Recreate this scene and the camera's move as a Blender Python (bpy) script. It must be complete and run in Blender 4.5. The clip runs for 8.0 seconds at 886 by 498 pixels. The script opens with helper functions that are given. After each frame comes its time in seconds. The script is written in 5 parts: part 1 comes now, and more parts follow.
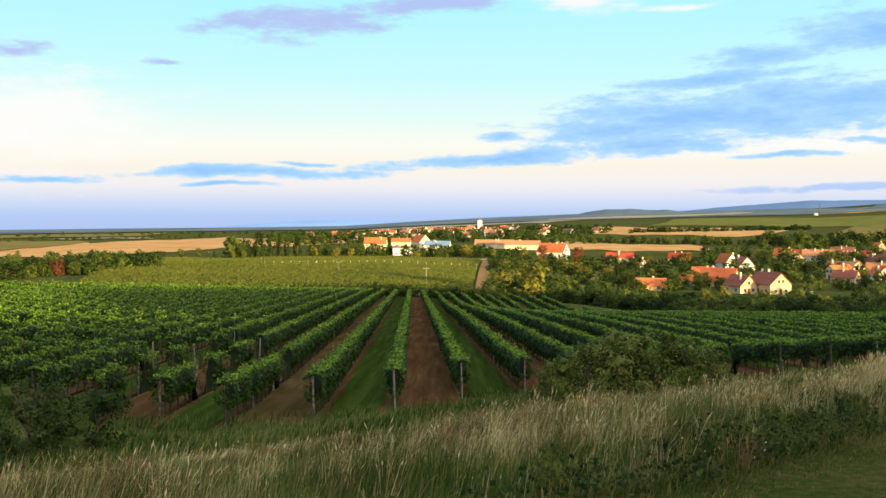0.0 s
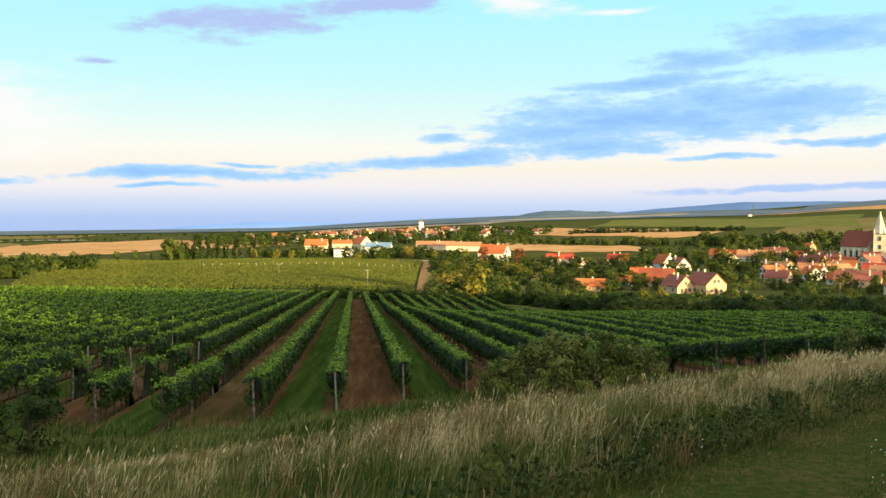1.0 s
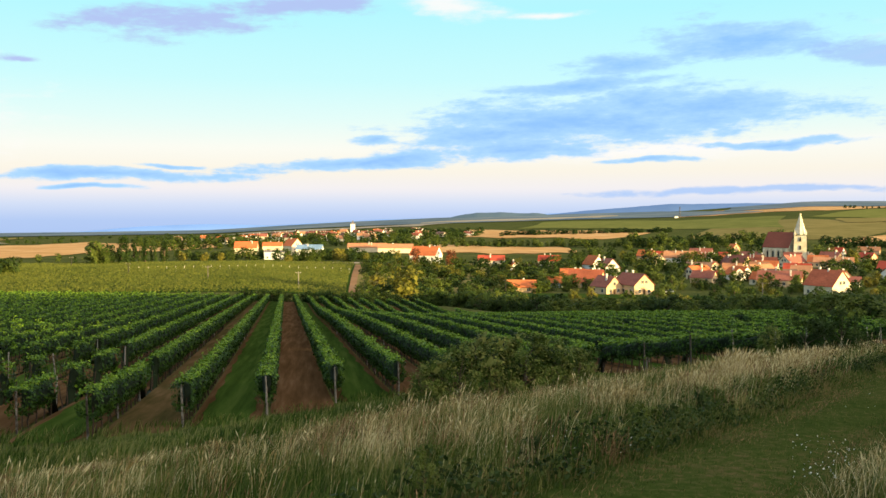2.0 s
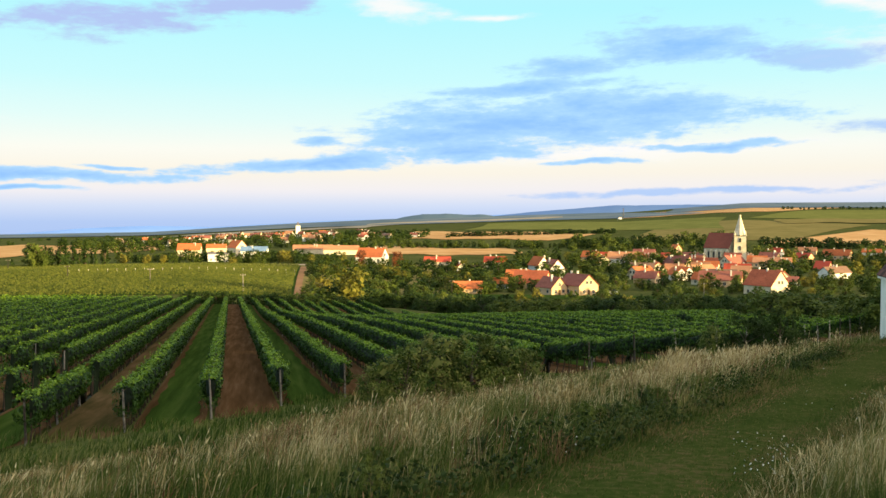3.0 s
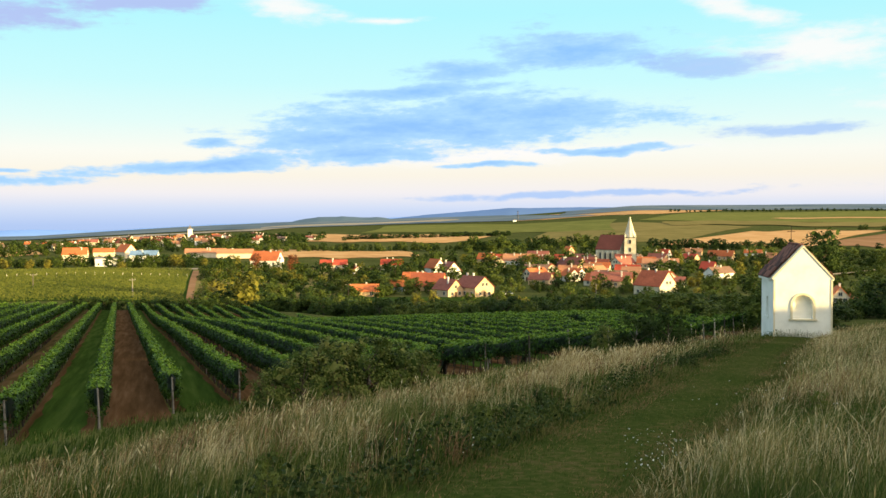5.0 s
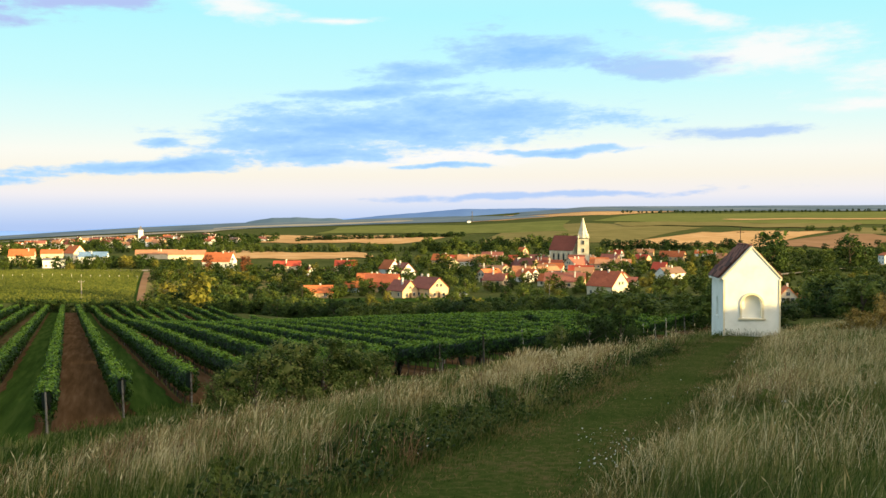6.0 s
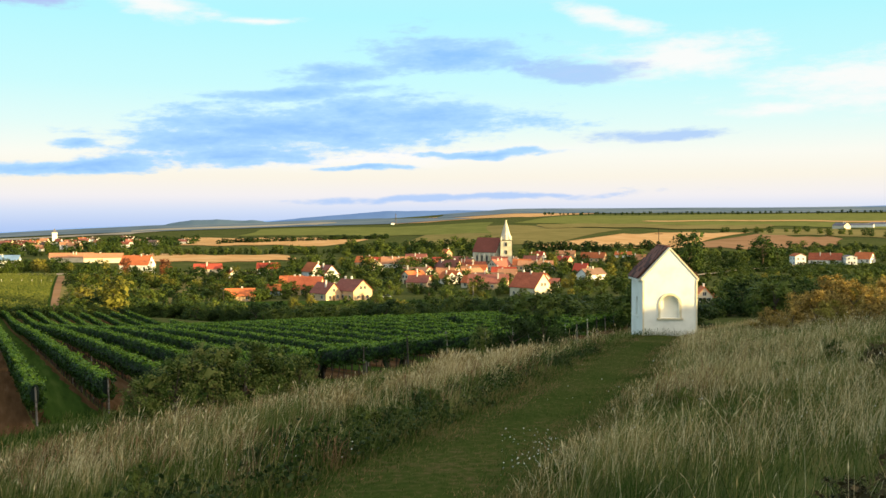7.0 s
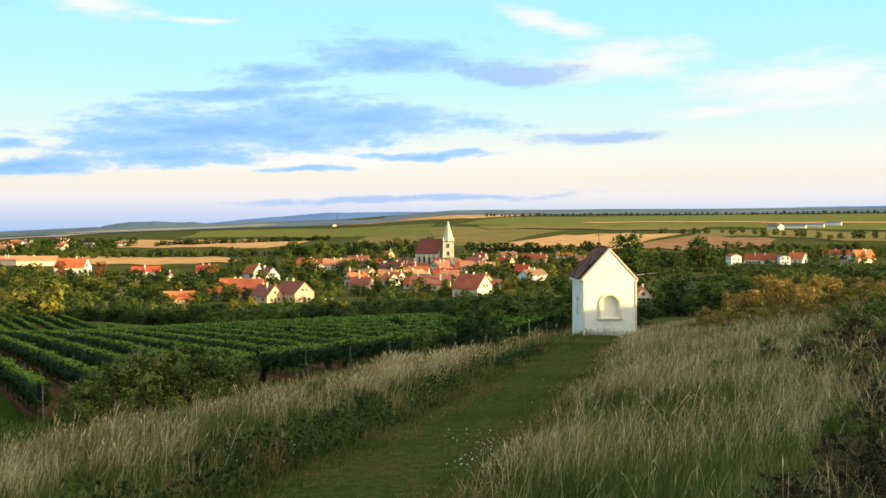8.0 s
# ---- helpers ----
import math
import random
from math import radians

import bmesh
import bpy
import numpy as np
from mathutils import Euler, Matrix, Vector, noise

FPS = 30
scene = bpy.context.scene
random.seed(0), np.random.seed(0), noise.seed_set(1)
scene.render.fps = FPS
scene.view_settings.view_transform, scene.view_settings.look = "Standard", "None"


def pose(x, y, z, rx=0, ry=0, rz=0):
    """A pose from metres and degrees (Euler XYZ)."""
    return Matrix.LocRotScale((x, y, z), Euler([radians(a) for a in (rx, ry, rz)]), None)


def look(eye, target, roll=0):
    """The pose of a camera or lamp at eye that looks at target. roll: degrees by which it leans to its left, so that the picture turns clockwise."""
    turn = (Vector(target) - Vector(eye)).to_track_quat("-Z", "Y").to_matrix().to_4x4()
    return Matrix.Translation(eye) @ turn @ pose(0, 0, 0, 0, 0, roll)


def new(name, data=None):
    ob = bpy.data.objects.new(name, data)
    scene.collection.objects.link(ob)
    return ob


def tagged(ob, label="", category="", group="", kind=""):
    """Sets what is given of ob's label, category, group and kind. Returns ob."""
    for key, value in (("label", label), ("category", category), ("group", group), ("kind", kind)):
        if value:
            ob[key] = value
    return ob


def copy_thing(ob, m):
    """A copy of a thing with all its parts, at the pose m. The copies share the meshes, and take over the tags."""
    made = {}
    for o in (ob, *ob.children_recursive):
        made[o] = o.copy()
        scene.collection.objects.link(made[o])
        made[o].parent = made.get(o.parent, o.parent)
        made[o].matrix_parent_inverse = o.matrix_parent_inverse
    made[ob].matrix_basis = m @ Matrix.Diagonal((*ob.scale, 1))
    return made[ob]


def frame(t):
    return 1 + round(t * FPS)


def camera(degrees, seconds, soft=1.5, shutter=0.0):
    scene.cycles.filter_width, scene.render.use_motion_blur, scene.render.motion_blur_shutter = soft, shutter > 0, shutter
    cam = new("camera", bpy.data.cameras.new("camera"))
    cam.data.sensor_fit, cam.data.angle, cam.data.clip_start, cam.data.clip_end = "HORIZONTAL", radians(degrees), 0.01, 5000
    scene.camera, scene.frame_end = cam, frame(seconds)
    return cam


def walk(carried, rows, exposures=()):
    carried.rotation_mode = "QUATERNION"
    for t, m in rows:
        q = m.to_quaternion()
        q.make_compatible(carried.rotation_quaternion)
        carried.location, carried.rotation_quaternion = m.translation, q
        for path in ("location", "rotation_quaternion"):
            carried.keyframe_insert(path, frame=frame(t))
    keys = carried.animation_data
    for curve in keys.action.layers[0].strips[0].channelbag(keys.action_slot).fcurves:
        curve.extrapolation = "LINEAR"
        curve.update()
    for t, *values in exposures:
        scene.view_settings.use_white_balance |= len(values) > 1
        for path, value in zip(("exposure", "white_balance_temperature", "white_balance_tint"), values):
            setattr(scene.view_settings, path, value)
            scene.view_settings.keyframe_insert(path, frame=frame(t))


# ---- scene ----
cam = camera(49.5, 8.0, soft=1.5)
EYE = 1.7
TURNS = [
    (0.0, 0.0, -2.333, -0.099), (0.5, -1.606, -2.288, -0.139), (1.0, -3.5, -2.239, -0.068),
    (1.5, -5.604, -2.177, -0.049), (3.0, -10.779, -2.035, 0.01), (3.5, -12.171, -2.002, 0.006),
    (4.0, -13.975, -1.97, 0.026), (4.5, -15.736, -1.912, 0.087), (6.0, -19.665, -1.828, 0.085),
    (6.5, -22.078, -1.768, 0.103), (7.0, -24.21, -1.713, 0.124), (7.5, -26.038, -1.664, 0.188),
    (8.0, -27.652, -1.634, 0.203)]
walk(cam, [(t, pose(0, 0, EYE, 90 + p, r, y)) for t, y, p, r in TURNS])
scene.view_settings.exposure = 1.4

# ---- light: low evening sun behind the hill, pale sky with drifting cloud ----
SUN_BEARING, SUN_UP = 135.0, 5.0
sun = new("sun", bpy.data.lights.new("sun", "SUN"))
sun.data.energy, sun.data.angle, sun.data.color = 5.0, radians(0.5), (1.0, 0.75, 0.31)
sun.matrix_basis = look((0, 0, 0), (-math.sin(radians(SUN_BEARING)) * math.cos(radians(SUN_UP)),
                                    -math.cos(radians(SUN_BEARING)) * math.cos(radians(SUN_UP)),
                                    -math.sin(radians(SUN_UP))))
sun.location = (60, -100, 60)


class Nodes:
    """Short hand for building a node tree."""

    def __init__(self, tree):
        self.t = tree

    def add(self, kind):
        return self.t.nodes.new(kind)

    def put(self, socket, value):
        if isinstance(value, bpy.types.NodeSocket):
            self.t.links.new(value, socket)
        elif value is not None:
            socket.default_value = value

    def math(self, op, a, b=None, c=None, clamp=False):
        n = self.add("ShaderNodeMath")
        n.operation, n.use_clamp = op, clamp
        for i, v in enumerate((a, b, c)):
            if v is not None:
                self.put(n.inputs[i], v)
        return n.outputs[0]

    def mix(self, f, a, b, blend="MIX"):
        n = self.add("ShaderNodeMix")
        n.data_type, n.blend_type = "RGBA", blend
        self.put(n.inputs[0], f)
        self.put(n.inputs[6], a)
        self.put(n.inputs[7], b)
        return n.outputs[2]

    def ramp(self, f, stops):
        n = self.add("ShaderNodeValToRGB")
        el = n.color_ramp.elements
        while len(el) < len(stops):
            el.new(0.5)
        for e, (p, c) in zip(el, stops):
            e.position, e.color = p, (*c, 1) if len(c) == 3 else c
        self.put(n.inputs[0], f)
        return n.outputs[0]

    def noise(self, vec, scale, detail=4, rough=0.55, out=0):
        n = self.add("ShaderNodeTexNoise")
        self.put(n.inputs["Vector"], vec)
        n.inputs["Scale"].default_value, n.inputs["Detail"].default_value = scale, detail
        n.inputs["Roughness"].default_value = rough
        return n.outputs[out]

    def smooth(self, v, lo, hi):
        n = self.add("ShaderNodeMapRange")
        n.interpolation_type = "SMOOTHSTEP"
        self.put(n.inputs[0], v)
        n.inputs[1].default_value, n.inputs[2].default_value = lo, hi
        return n.outputs[0]


def blob_group():
    """Node group: how deep a sky direction lies inside one streak of cloud."""
    g = bpy.data.node_groups.new("cloud_streak", "ShaderNodeTree")
    for n in ("az", "el", "a", "e", "ra", "re", "slope"):
        g.interface.new_socket(n, in_out="INPUT", socket_type="NodeSocketFloat")
    g.interface.new_socket("d", in_out="OUTPUT", socket_type="NodeSocketFloat")
    k = Nodes(g)
    i, o = k.add("NodeGroupInput"), k.add("NodeGroupOutput")
    da = k.math("SUBTRACT", i.outputs[0], i.outputs[2])
    de = k.math("SUBTRACT", k.math("SUBTRACT", i.outputs[1], i.outputs[3]), k.math("MULTIPLY", da, i.outputs[6]))
    u, v = k.math("DIVIDE", da, i.outputs[4]), k.math("DIVIDE", de, i.outputs[5])
    r = k.math("SQRT", k.math("ADD", k.math("MULTIPLY", u, u), k.math("MULTIPLY", v, v)))
    k.put(o.inputs[0], k.math("SUBTRACT", 1.0, r))
    return g


def sky():
    w = bpy.data.worlds.new("evening_sky")
    scene.world = w
    w.use_nodes = True
    w.node_tree.nodes.clear()
    k = Nodes(w.node_tree)
    co = k.add("ShaderNodeTexCoord")
    sep = k.add("ShaderNodeSeparateXYZ")
    k.put(sep.inputs[0], co.outputs["Generated"])
    x, y, z = sep.outputs
    az = k.math("MULTIPLY", k.math("ARCTAN2", x, y), 57.2958)
    el = k.math("MULTIPLY", k.math("ARCSINE", z), 57.2958)
    # clear sky by height above the horizon
    base = k.ramp(k.math("DIVIDE", k.math("ADD", el, 3.0), 48.0, clamp=True), [
        (0.0, (0.36, 0.52, 0.90)), (0.055, (0.48, 0.63, 0.95)), (0.074, (0.68, 0.77, 0.97)), (0.092, (0.93, 0.90, 0.93)),
        (0.115, (1.0, 0.94, 0.82)), (0.142, (1.0, 1.0, 0.92)), (0.178, (0.80, 1.01, 0.98)), (0.225, (0.62, 1.0, 1.02)), (0.31, (0.47, 0.96, 1.03)),
        (0.60, (0.62, 0.80, 0.95)), (1.0, (0.60, 0.72, 0.88))])
    # warm glow of the sunset side
    away = k.math("MULTIPLY", k.math("ABSOLUTE", k.math("SUBTRACT", k.math("MODULO", k.math("ADD", az, 405.0), 360.0), 180.0)), 1.0)
    base = k.mix(k.math("MULTIPLY", k.smooth(away, 80, 20), 0.9), base, (2.8, 2.35, 1.75, 1))
    nish = k.add("ShaderNodeTexSky")
    nish.sky_type, nish.sun_disc = "NISHITA", False
    nish.sun_elevation, nish.sun_rotation = radians(SUN_UP), radians(SUN_BEARING)
    nish_dim = k.mix(1.0, nish.outputs[0], (0.12, 0.12, 0.12, 1), "MULTIPLY")
    base = k.mix(0.04, base, nish_dim)
    # broken edges for the clouds: drawn-out billows, finer shreds, and a slow drift that bends every streak
    def drift(sa, se, seed, detail, rough):
        c = k.add("ShaderNodeCombineXYZ")
        k.put(c.inputs[0], k.math("MULTIPLY", az, sa))
        k.put(c.inputs[1], k.math("MULTIPLY", k.math("SUBTRACT", el, k.math("MULTIPLY", az, 0.03)), se))
        c.inputs[2].default_value = seed
        return k.math("SUBTRACT", k.noise(c.outputs[0], 1.0, detail, rough), 0.5)

    wob = drift(0.30, 1.15, 0.0, 9, 0.66)
    broad = drift(0.16, 0.55, 3.7, 4, 0.55)
    fine = drift(1.5, 4.2, 8.1, 5, 0.6)
    el_b = k.math("ADD", el, k.math("MULTIPLY", drift(0.13, 0.35, 5.3, 3, 0.5), 1.6))
    g = blob_group()

    def field(streaks):
        best = None
        for s in streaks:
            n = k.add("ShaderNodeGroup")
            n.node_tree = g
            k.put(n.inputs[0], az)
            k.put(n.inputs[1], el_b)
            for i, v in enumerate(s):
                n.inputs[2 + i].default_value = v
            best = n.outputs[0] if best is None else k.math("MAXIMUM", best, n.outputs[0])
        rag = k.math("ADD", k.math("MULTIPLY", wob, 2.1), k.math("MULTIPLY", fine, 0.5))
        return k.math("ADD", k.math("ADD", best, rag), k.math("MULTIPLY", broad, 1.0))

    white = field([(38, 9.2, 6, 1.3, 0.02), (48.5, 7.6, 7.5, 1.6, 0), (43, 6.1, 3.5, 0.4, 0.02), (13.5, 11.5, 2.2, 0.25, 0.1),
                   (8, 12.0, 3.2, 0.6, -0.15), (-24, 5.0, 8, 3.2, 0), (34, 11.6, 3, 0.7, -0.35), (18, 3.7, 14, 0.5, 0.03)])
    col = k.mix(k.math("MULTIPLY", k.smooth(white, -0.3, 0.9), 0.9), base, (1.0, 0.98, 0.96, 1))
    mauve = field([(-8.4, 10.8, 6.5, 1.0, 0.07), (-0.5, 12.1, 5, 0.7, 0), (-23.8, 8.7, 2.2, 0.5, 0), (-16, 8.3, 1.2, 0.3, 0)])
    col = k.mix(k.math("MULTIPLY", k.smooth(mauve, -0.1, 0.7), 0.85), col, (0.46, 0.52, 0.90, 1))
    blue = field([(15.2, 5.3, 10.5, 1.7, 0.02), (22.5, 6.0, 9.0, 1.5, -0.02), (10, 4.6, 5, 0.8, 0.08), (24.5, 9.8, 5.6, 1.35, -0.03), (18.0, 8.5, 4.2, 0.7, 0.05),
                  (15.5, 7.4, 6, 0.5, 0.06), (3.2, 3.0, 9.5, 0.5, 0.065), (-11.4, 2.05, 8, 0.42, 0.01), (3.4, 4.4, 1.6, 0.32, 0), (-8.3, 2.7, 2, 0.2, 0),
                  (-12.7, 1.25, 3.2, 0.2, 0.03), (-22.5, 1.65, 3.4, 0.25, 0.02), (12, 3.7, 8, 0.55, 0.03), (26.5, 3.95, 4.5, 0.28, 0.01), (19.2, 3.2, 3, 0.16, 0)])
    core = k.smooth(blue, 0.1, 1.3)
    col = k.mix(k.math("MULTIPLY", k.smooth(blue, -0.12, 0.45), 0.95), col, k.mix(core, (0.44, 0.73, 1.04, 1), (0.27, 0.55, 1.02, 1)))
    # thin veils: the long line over the skyline and wisps towards the east
    veil = field([(26.2, 1.5, 10, 0.30, 0.02), (32.4, 8.75, 4.0, 0.75, 0), (36.6, 4.85, 4.8, 0.36, 0.05)])
    col = k.mix(k.math("MULTIPLY", k.smooth(veil, -0.15, 0.6), 0.82), col, (0.40, 0.60, 0.97, 1))
    bg = k.add("ShaderNodeBackground")
    k.put(bg.inputs[0], col)
    bg.inputs[1].default_value = 0.38
    k.put(k.add("ShaderNodeOutputWorld").inputs[0], bg.outputs[0])


sky()

# ---- materials ----
MATS = {}


def material(name, stops, scale=1.0, rough=0.9, bump=0.0, bump_scale=None, big=0.0, big_scale=0.05, rand=0.0, metal=0.0,
             translucent=0.0, obj=False, stretch=(1, 1, 1), island=0.0):
    """A grained surface: colour stops over fine noise, a broad second noise, bump, and a random shift per object or per leaf."""
    if name in MATS:
        return MATS[name]
    m = bpy.data.materials.new(name)
    m.use_nodes = True
    k = Nodes(m.node_tree)
    bsdf = m.node_tree.nodes["Principled BSDF"]
    if obj:
        vec = k.add("ShaderNodeTexCoord").outputs["Object"]
    else:
        vec = k.add("ShaderNodeNewGeometry").outputs["Position"]
    mp = k.add("ShaderNodeMapping")
    k.put(mp.inputs[0], vec)
    mp.inputs["Scale"].default_value = stretch
    vec = mp.outputs[0]
    f = k.noise(vec, scale, 6, 0.6)
    if big:
        f = k.math("ADD", f, k.math("MULTIPLY", k.math("SUBTRACT", k.noise(vec, big_scale, 3), 0.5), big))
    if rand:
        f = k.math("ADD", f, k.math("MULTIPLY", k.math("SUBTRACT", k.add("ShaderNodeObjectInfo").outputs["Random"], 0.5), rand))
    if island:
        f = k.math("ADD", f, k.math("MULTIPLY", k.math("SUBTRACT", k.add("ShaderNodeNewGeometry").outputs["Random Per Island"], 0.5), island))
    n = len(stops)
    col = k.ramp(f, [(0.28 + 0.44 * i / max(1, n - 1), c) for i, c in enumerate(stops)])
    k.put(bsdf.inputs["Base Color"], col)
    bsdf.inputs["Roughness"].default_value, bsdf.inputs["Metallic"].default_value = rough, metal
    bsdf.inputs["Specular IOR Level"].default_value = 0.0 if rough > 0.95 else 0.1 if island else 0.2
    if bump:
        b = k.add("ShaderNodeBump")
        b.inputs["Strength"].default_value, b.inputs["Distance"].default_value = bump, 0.02
        k.put(b.inputs["Height"], k.noise(vec, bump_scale or scale * 3, 5))
        k.put(bsdf.inputs["Normal"], b.outputs[0])
    if translucent:
        tr = k.add("ShaderNodeBsdfTranslucent")
        k.put(tr.inputs[0], col)
        mx = k.add("ShaderNodeMixShader")
        mx.inputs[0].default_value = translucent
        k.put(mx.inputs[1], bsdf.outputs[0])
        k.put(mx.inputs[2], tr.outputs[0])
        k.put(m.node_tree.nodes["Material Output"].inputs[0], mx.outputs[0])
    MATS[name] = m
    return m


# ---- the lie of the land ----
def soft_max(a, b, k):
    return np.logaddexp(a / k, b / k) * k


HORIZON_AZ = [-180, -60, -25, -12.7, -6, 2.2, 7.2, 13.7, 21.4, 28.2, 41, 60, 120, 180]
HORIZON_EL = [0.2, -0.8, -1.17, -1.1, -1.02, -0.58, -0.38, -0.2, 0.02, 0.46, 0.48, 0.55, 0.4, 0.2]


def ground_z(x, y):
    """Height of the ground: the hill with its track, the vineyard slope, the valley floor and the far country."""
    x, y = np.asarray(x, float), np.asarray(y, float)
    s, q = 0.656 * x + 0.755 * y, 0.755 * x - 0.656 * y
    d = np.hypot(x, y)
    along = -14 * np.tanh(0.079 * s / 14) - 0.24 * 6 * np.logaddexp(0, (s - 60) / 6)
    up, down = np.maximum(q + 1.9, 0), np.minimum(q + 3.8, 0)
    across = 3.8 * np.tanh(0.18 * up / 3.8) + 0.196 * down
    hill = along + across - 0.10 * 10 * np.logaddexp(0, (q - 90) / 10)
    az = np.degrees(np.arctan2(x, y))
    edge = np.interp(x, [-8, 4, 30, 38, 62], [236, 232, 226, 200, 165])
    slope = (-6.65 - 0.066 * (y - 39) - np.clip((x + 4) / 18, 0, 1) * (2.3 * np.exp(-((y - 165) / 42) ** 2) + 0.5 * np.clip((y - 150) / 70, 0, 1)) + 0.028 * np.maximum(-x, 0) * np.clip((y - 60) / 120, 0, 1)
             - 0.085 * 8 * np.logaddexp(0, (y - edge) / 8))
    dip = np.interp(az, [-60, -3, 8, 60], [-22.0, -22.0, -26.5, -26.5])
    floor = dip + (-28.0 - dip) * np.clip((d - 400) / 250, 0, 1)
    far = EYE + 3800 * np.tan(np.radians(np.interp(az, HORIZON_AZ, HORIZON_EL)))
    f = np.clip((d - 650) / 3150, 0, 1.4)
    floor = floor + (far + 28.0) * np.where(f < 1, f, 1 + (f - 1) * 1.2)
    low = soft_max(np.clip(slope, -400, 60), floor, 0.8)
    low = np.where(y < -60, floor, low)
    z = np.maximum(soft_max(hill, low, 0.4), floor - 1)
    # unseen spur added behind the viewpoint to keep the evening sun off the vineyard, with a saddle towards the chapel
    a, b = 0.7071 * (x - y), 0.7071 * (x + y)
    # crest heights set by where sun and shade should fall
    crest = np.interp(b, [-420, -250, 14, 20, 31, 40.5, 42, 46.5, 48, 56, 64, 150, 168, 190, 300], [-20, 13, 10.5, 7.9, 7.5, 7.4, 6.3, 6.3, 9.0, 9.6, 10.8, 7, 5, -8, -30])
    spur = -34 + (crest + 34) * np.exp(-((a - 100) / 40) ** 2)
    return soft_max(z, spur - 0.1 * np.maximum(d - 400, 0), 0.8)


def gz(x, y):
    return float(ground_z(x, y))


def spot(az, d):
    """x, y at a bearing (degrees, clockwise from the start of the view) and a distance."""
    return d * math.sin(radians(az)), d * math.cos(radians(az))


def mesh_of(name, verts, faces):
    me = bpy.data.meshes.new(name)
    me.from_pydata([tuple(v) for v in verts], [], [tuple(f) for f in faces])
    me.update()
    return me


def quad_mesh(name, v):
    """A mesh of loose four-sided leaves from an array of corners."""
    v = np.asarray(v, np.float32).reshape(-1, 3)
    n = len(v) // 4
    me = bpy.data.meshes.new(name)
    me.vertices.add(4 * n)
    me.vertices.foreach_set("co", v.ravel())
    me.loops.add(4 * n)
    me.loops.foreach_set("vertex_index", np.arange(4 * n, dtype=np.int32))
    me.polygons.add(n)
    me.polygons.foreach_set("loop_start", np.arange(0, 4 * n, 4, dtype=np.int32))
    me.update(calc_edges=True)
    return me


def grid_mesh(name, p):
    """A sheet from an array of points [rows, columns, 3]."""
    r, c = p.shape[:2]
    me = bpy.data.meshes.new(name)
    i = np.arange(r * c).reshape(r, c)
    f = np.stack([i[:-1, :-1], i[:-1, 1:], i[1:, 1:], i[1:, :-1]], -1).reshape(-1)
    n = len(f) // 4
    me.vertices.add(r * c)
    me.vertices.foreach_set("co", p.reshape(-1).astype(np.float32))
    me.loops.add(4 * n)
    me.loops.foreach_set("vertex_index", f.astype(np.int32))
    me.polygons.add(n)
    me.polygons.foreach_set("loop_start", np.arange(0, 4 * n, 4, dtype=np.int32))
    me.polygons.foreach_set("use_smooth", np.ones(n, bool))
    me.update(calc_edges=True)
    return me


def part(name, data, mat, parent=None, label="", m=None):
    """Links a bmesh or mesh as one object, under a thing where one is given."""
    if isinstance(data, bmesh.types.BMesh):
        me = bpy.data.meshes.new(name)
        bmesh.ops.recalc_face_normals(data, faces=data.faces)
        data.to_mesh(me)
        data.free()
        data = me
    if mat and not data.materials:
        data.materials.append(mat)
    ob = new(name, data)
    if parent:
        ob.parent = parent
    if m is not None:
        ob.matrix_basis = m
    if label:
        ob["label"] = label
    return ob


def unit(v):
    return v / (np.linalg.norm(v, axis=1)[:, None] + 1e-9)


def leaves(rng, p, size, facing=None, loose=0.55):
    """Pointed leaves at the points p; where facing is given their faces lean that way, as leaves turn to the light."""
    n = len(p)
    nrm = unit(rng.normal(size=(n, 3))) if facing is None else unit(unit(facing) + loose * rng.normal(size=(n, 3)))
    a = unit(np.cross(nrm, rng.normal(size=(n, 3))))
    b = np.cross(nrm, a)
    s = np.broadcast_to(size, (n,))[:, None] * rng.uniform(0.7, 1.3, (n, 1))
    return np.stack([p - a * s * 0.5, p + b * s * 0.38, p + a * s * 0.5, p - b * s * 0.38], 1).reshape(-1, 3)
# ---- ground: one sheet out to the horizon ----
M_GROUND = material("meadow_earth", [(0.045, 0.05, 0.018), (0.07, 0.085, 0.025), (0.12, 0.11, 0.045)], 0.6, 1.0, 0.6, 9, 0.5, 0.03)
M_TRACK = material("mown_grass", [(0.022, 0.038, 0.008), (0.036, 0.053, 0.012), (0.085, 0.068, 0.030)], 9.0, 1.0, 0, None, 0.4, 0.5)
M_SOIL = material("reddish_vineyard_soil", [(0.052, 0.030, 0.013), (0.085, 0.049, 0.023), (0.130, 0.078, 0.042)], 2.5, 1.0, 0, None, 0.4, 0.4, stretch=(1, 0.05, 0.2))
M_SWARD = material("sown_grass", [(0.022, 0.042, 0.008), (0.035, 0.065, 0.012), (0.06, 0.09, 0.02)], 2.5, 1.0, 0, None, 0.4, 0.4, stretch=(1, 0.05, 0.2))


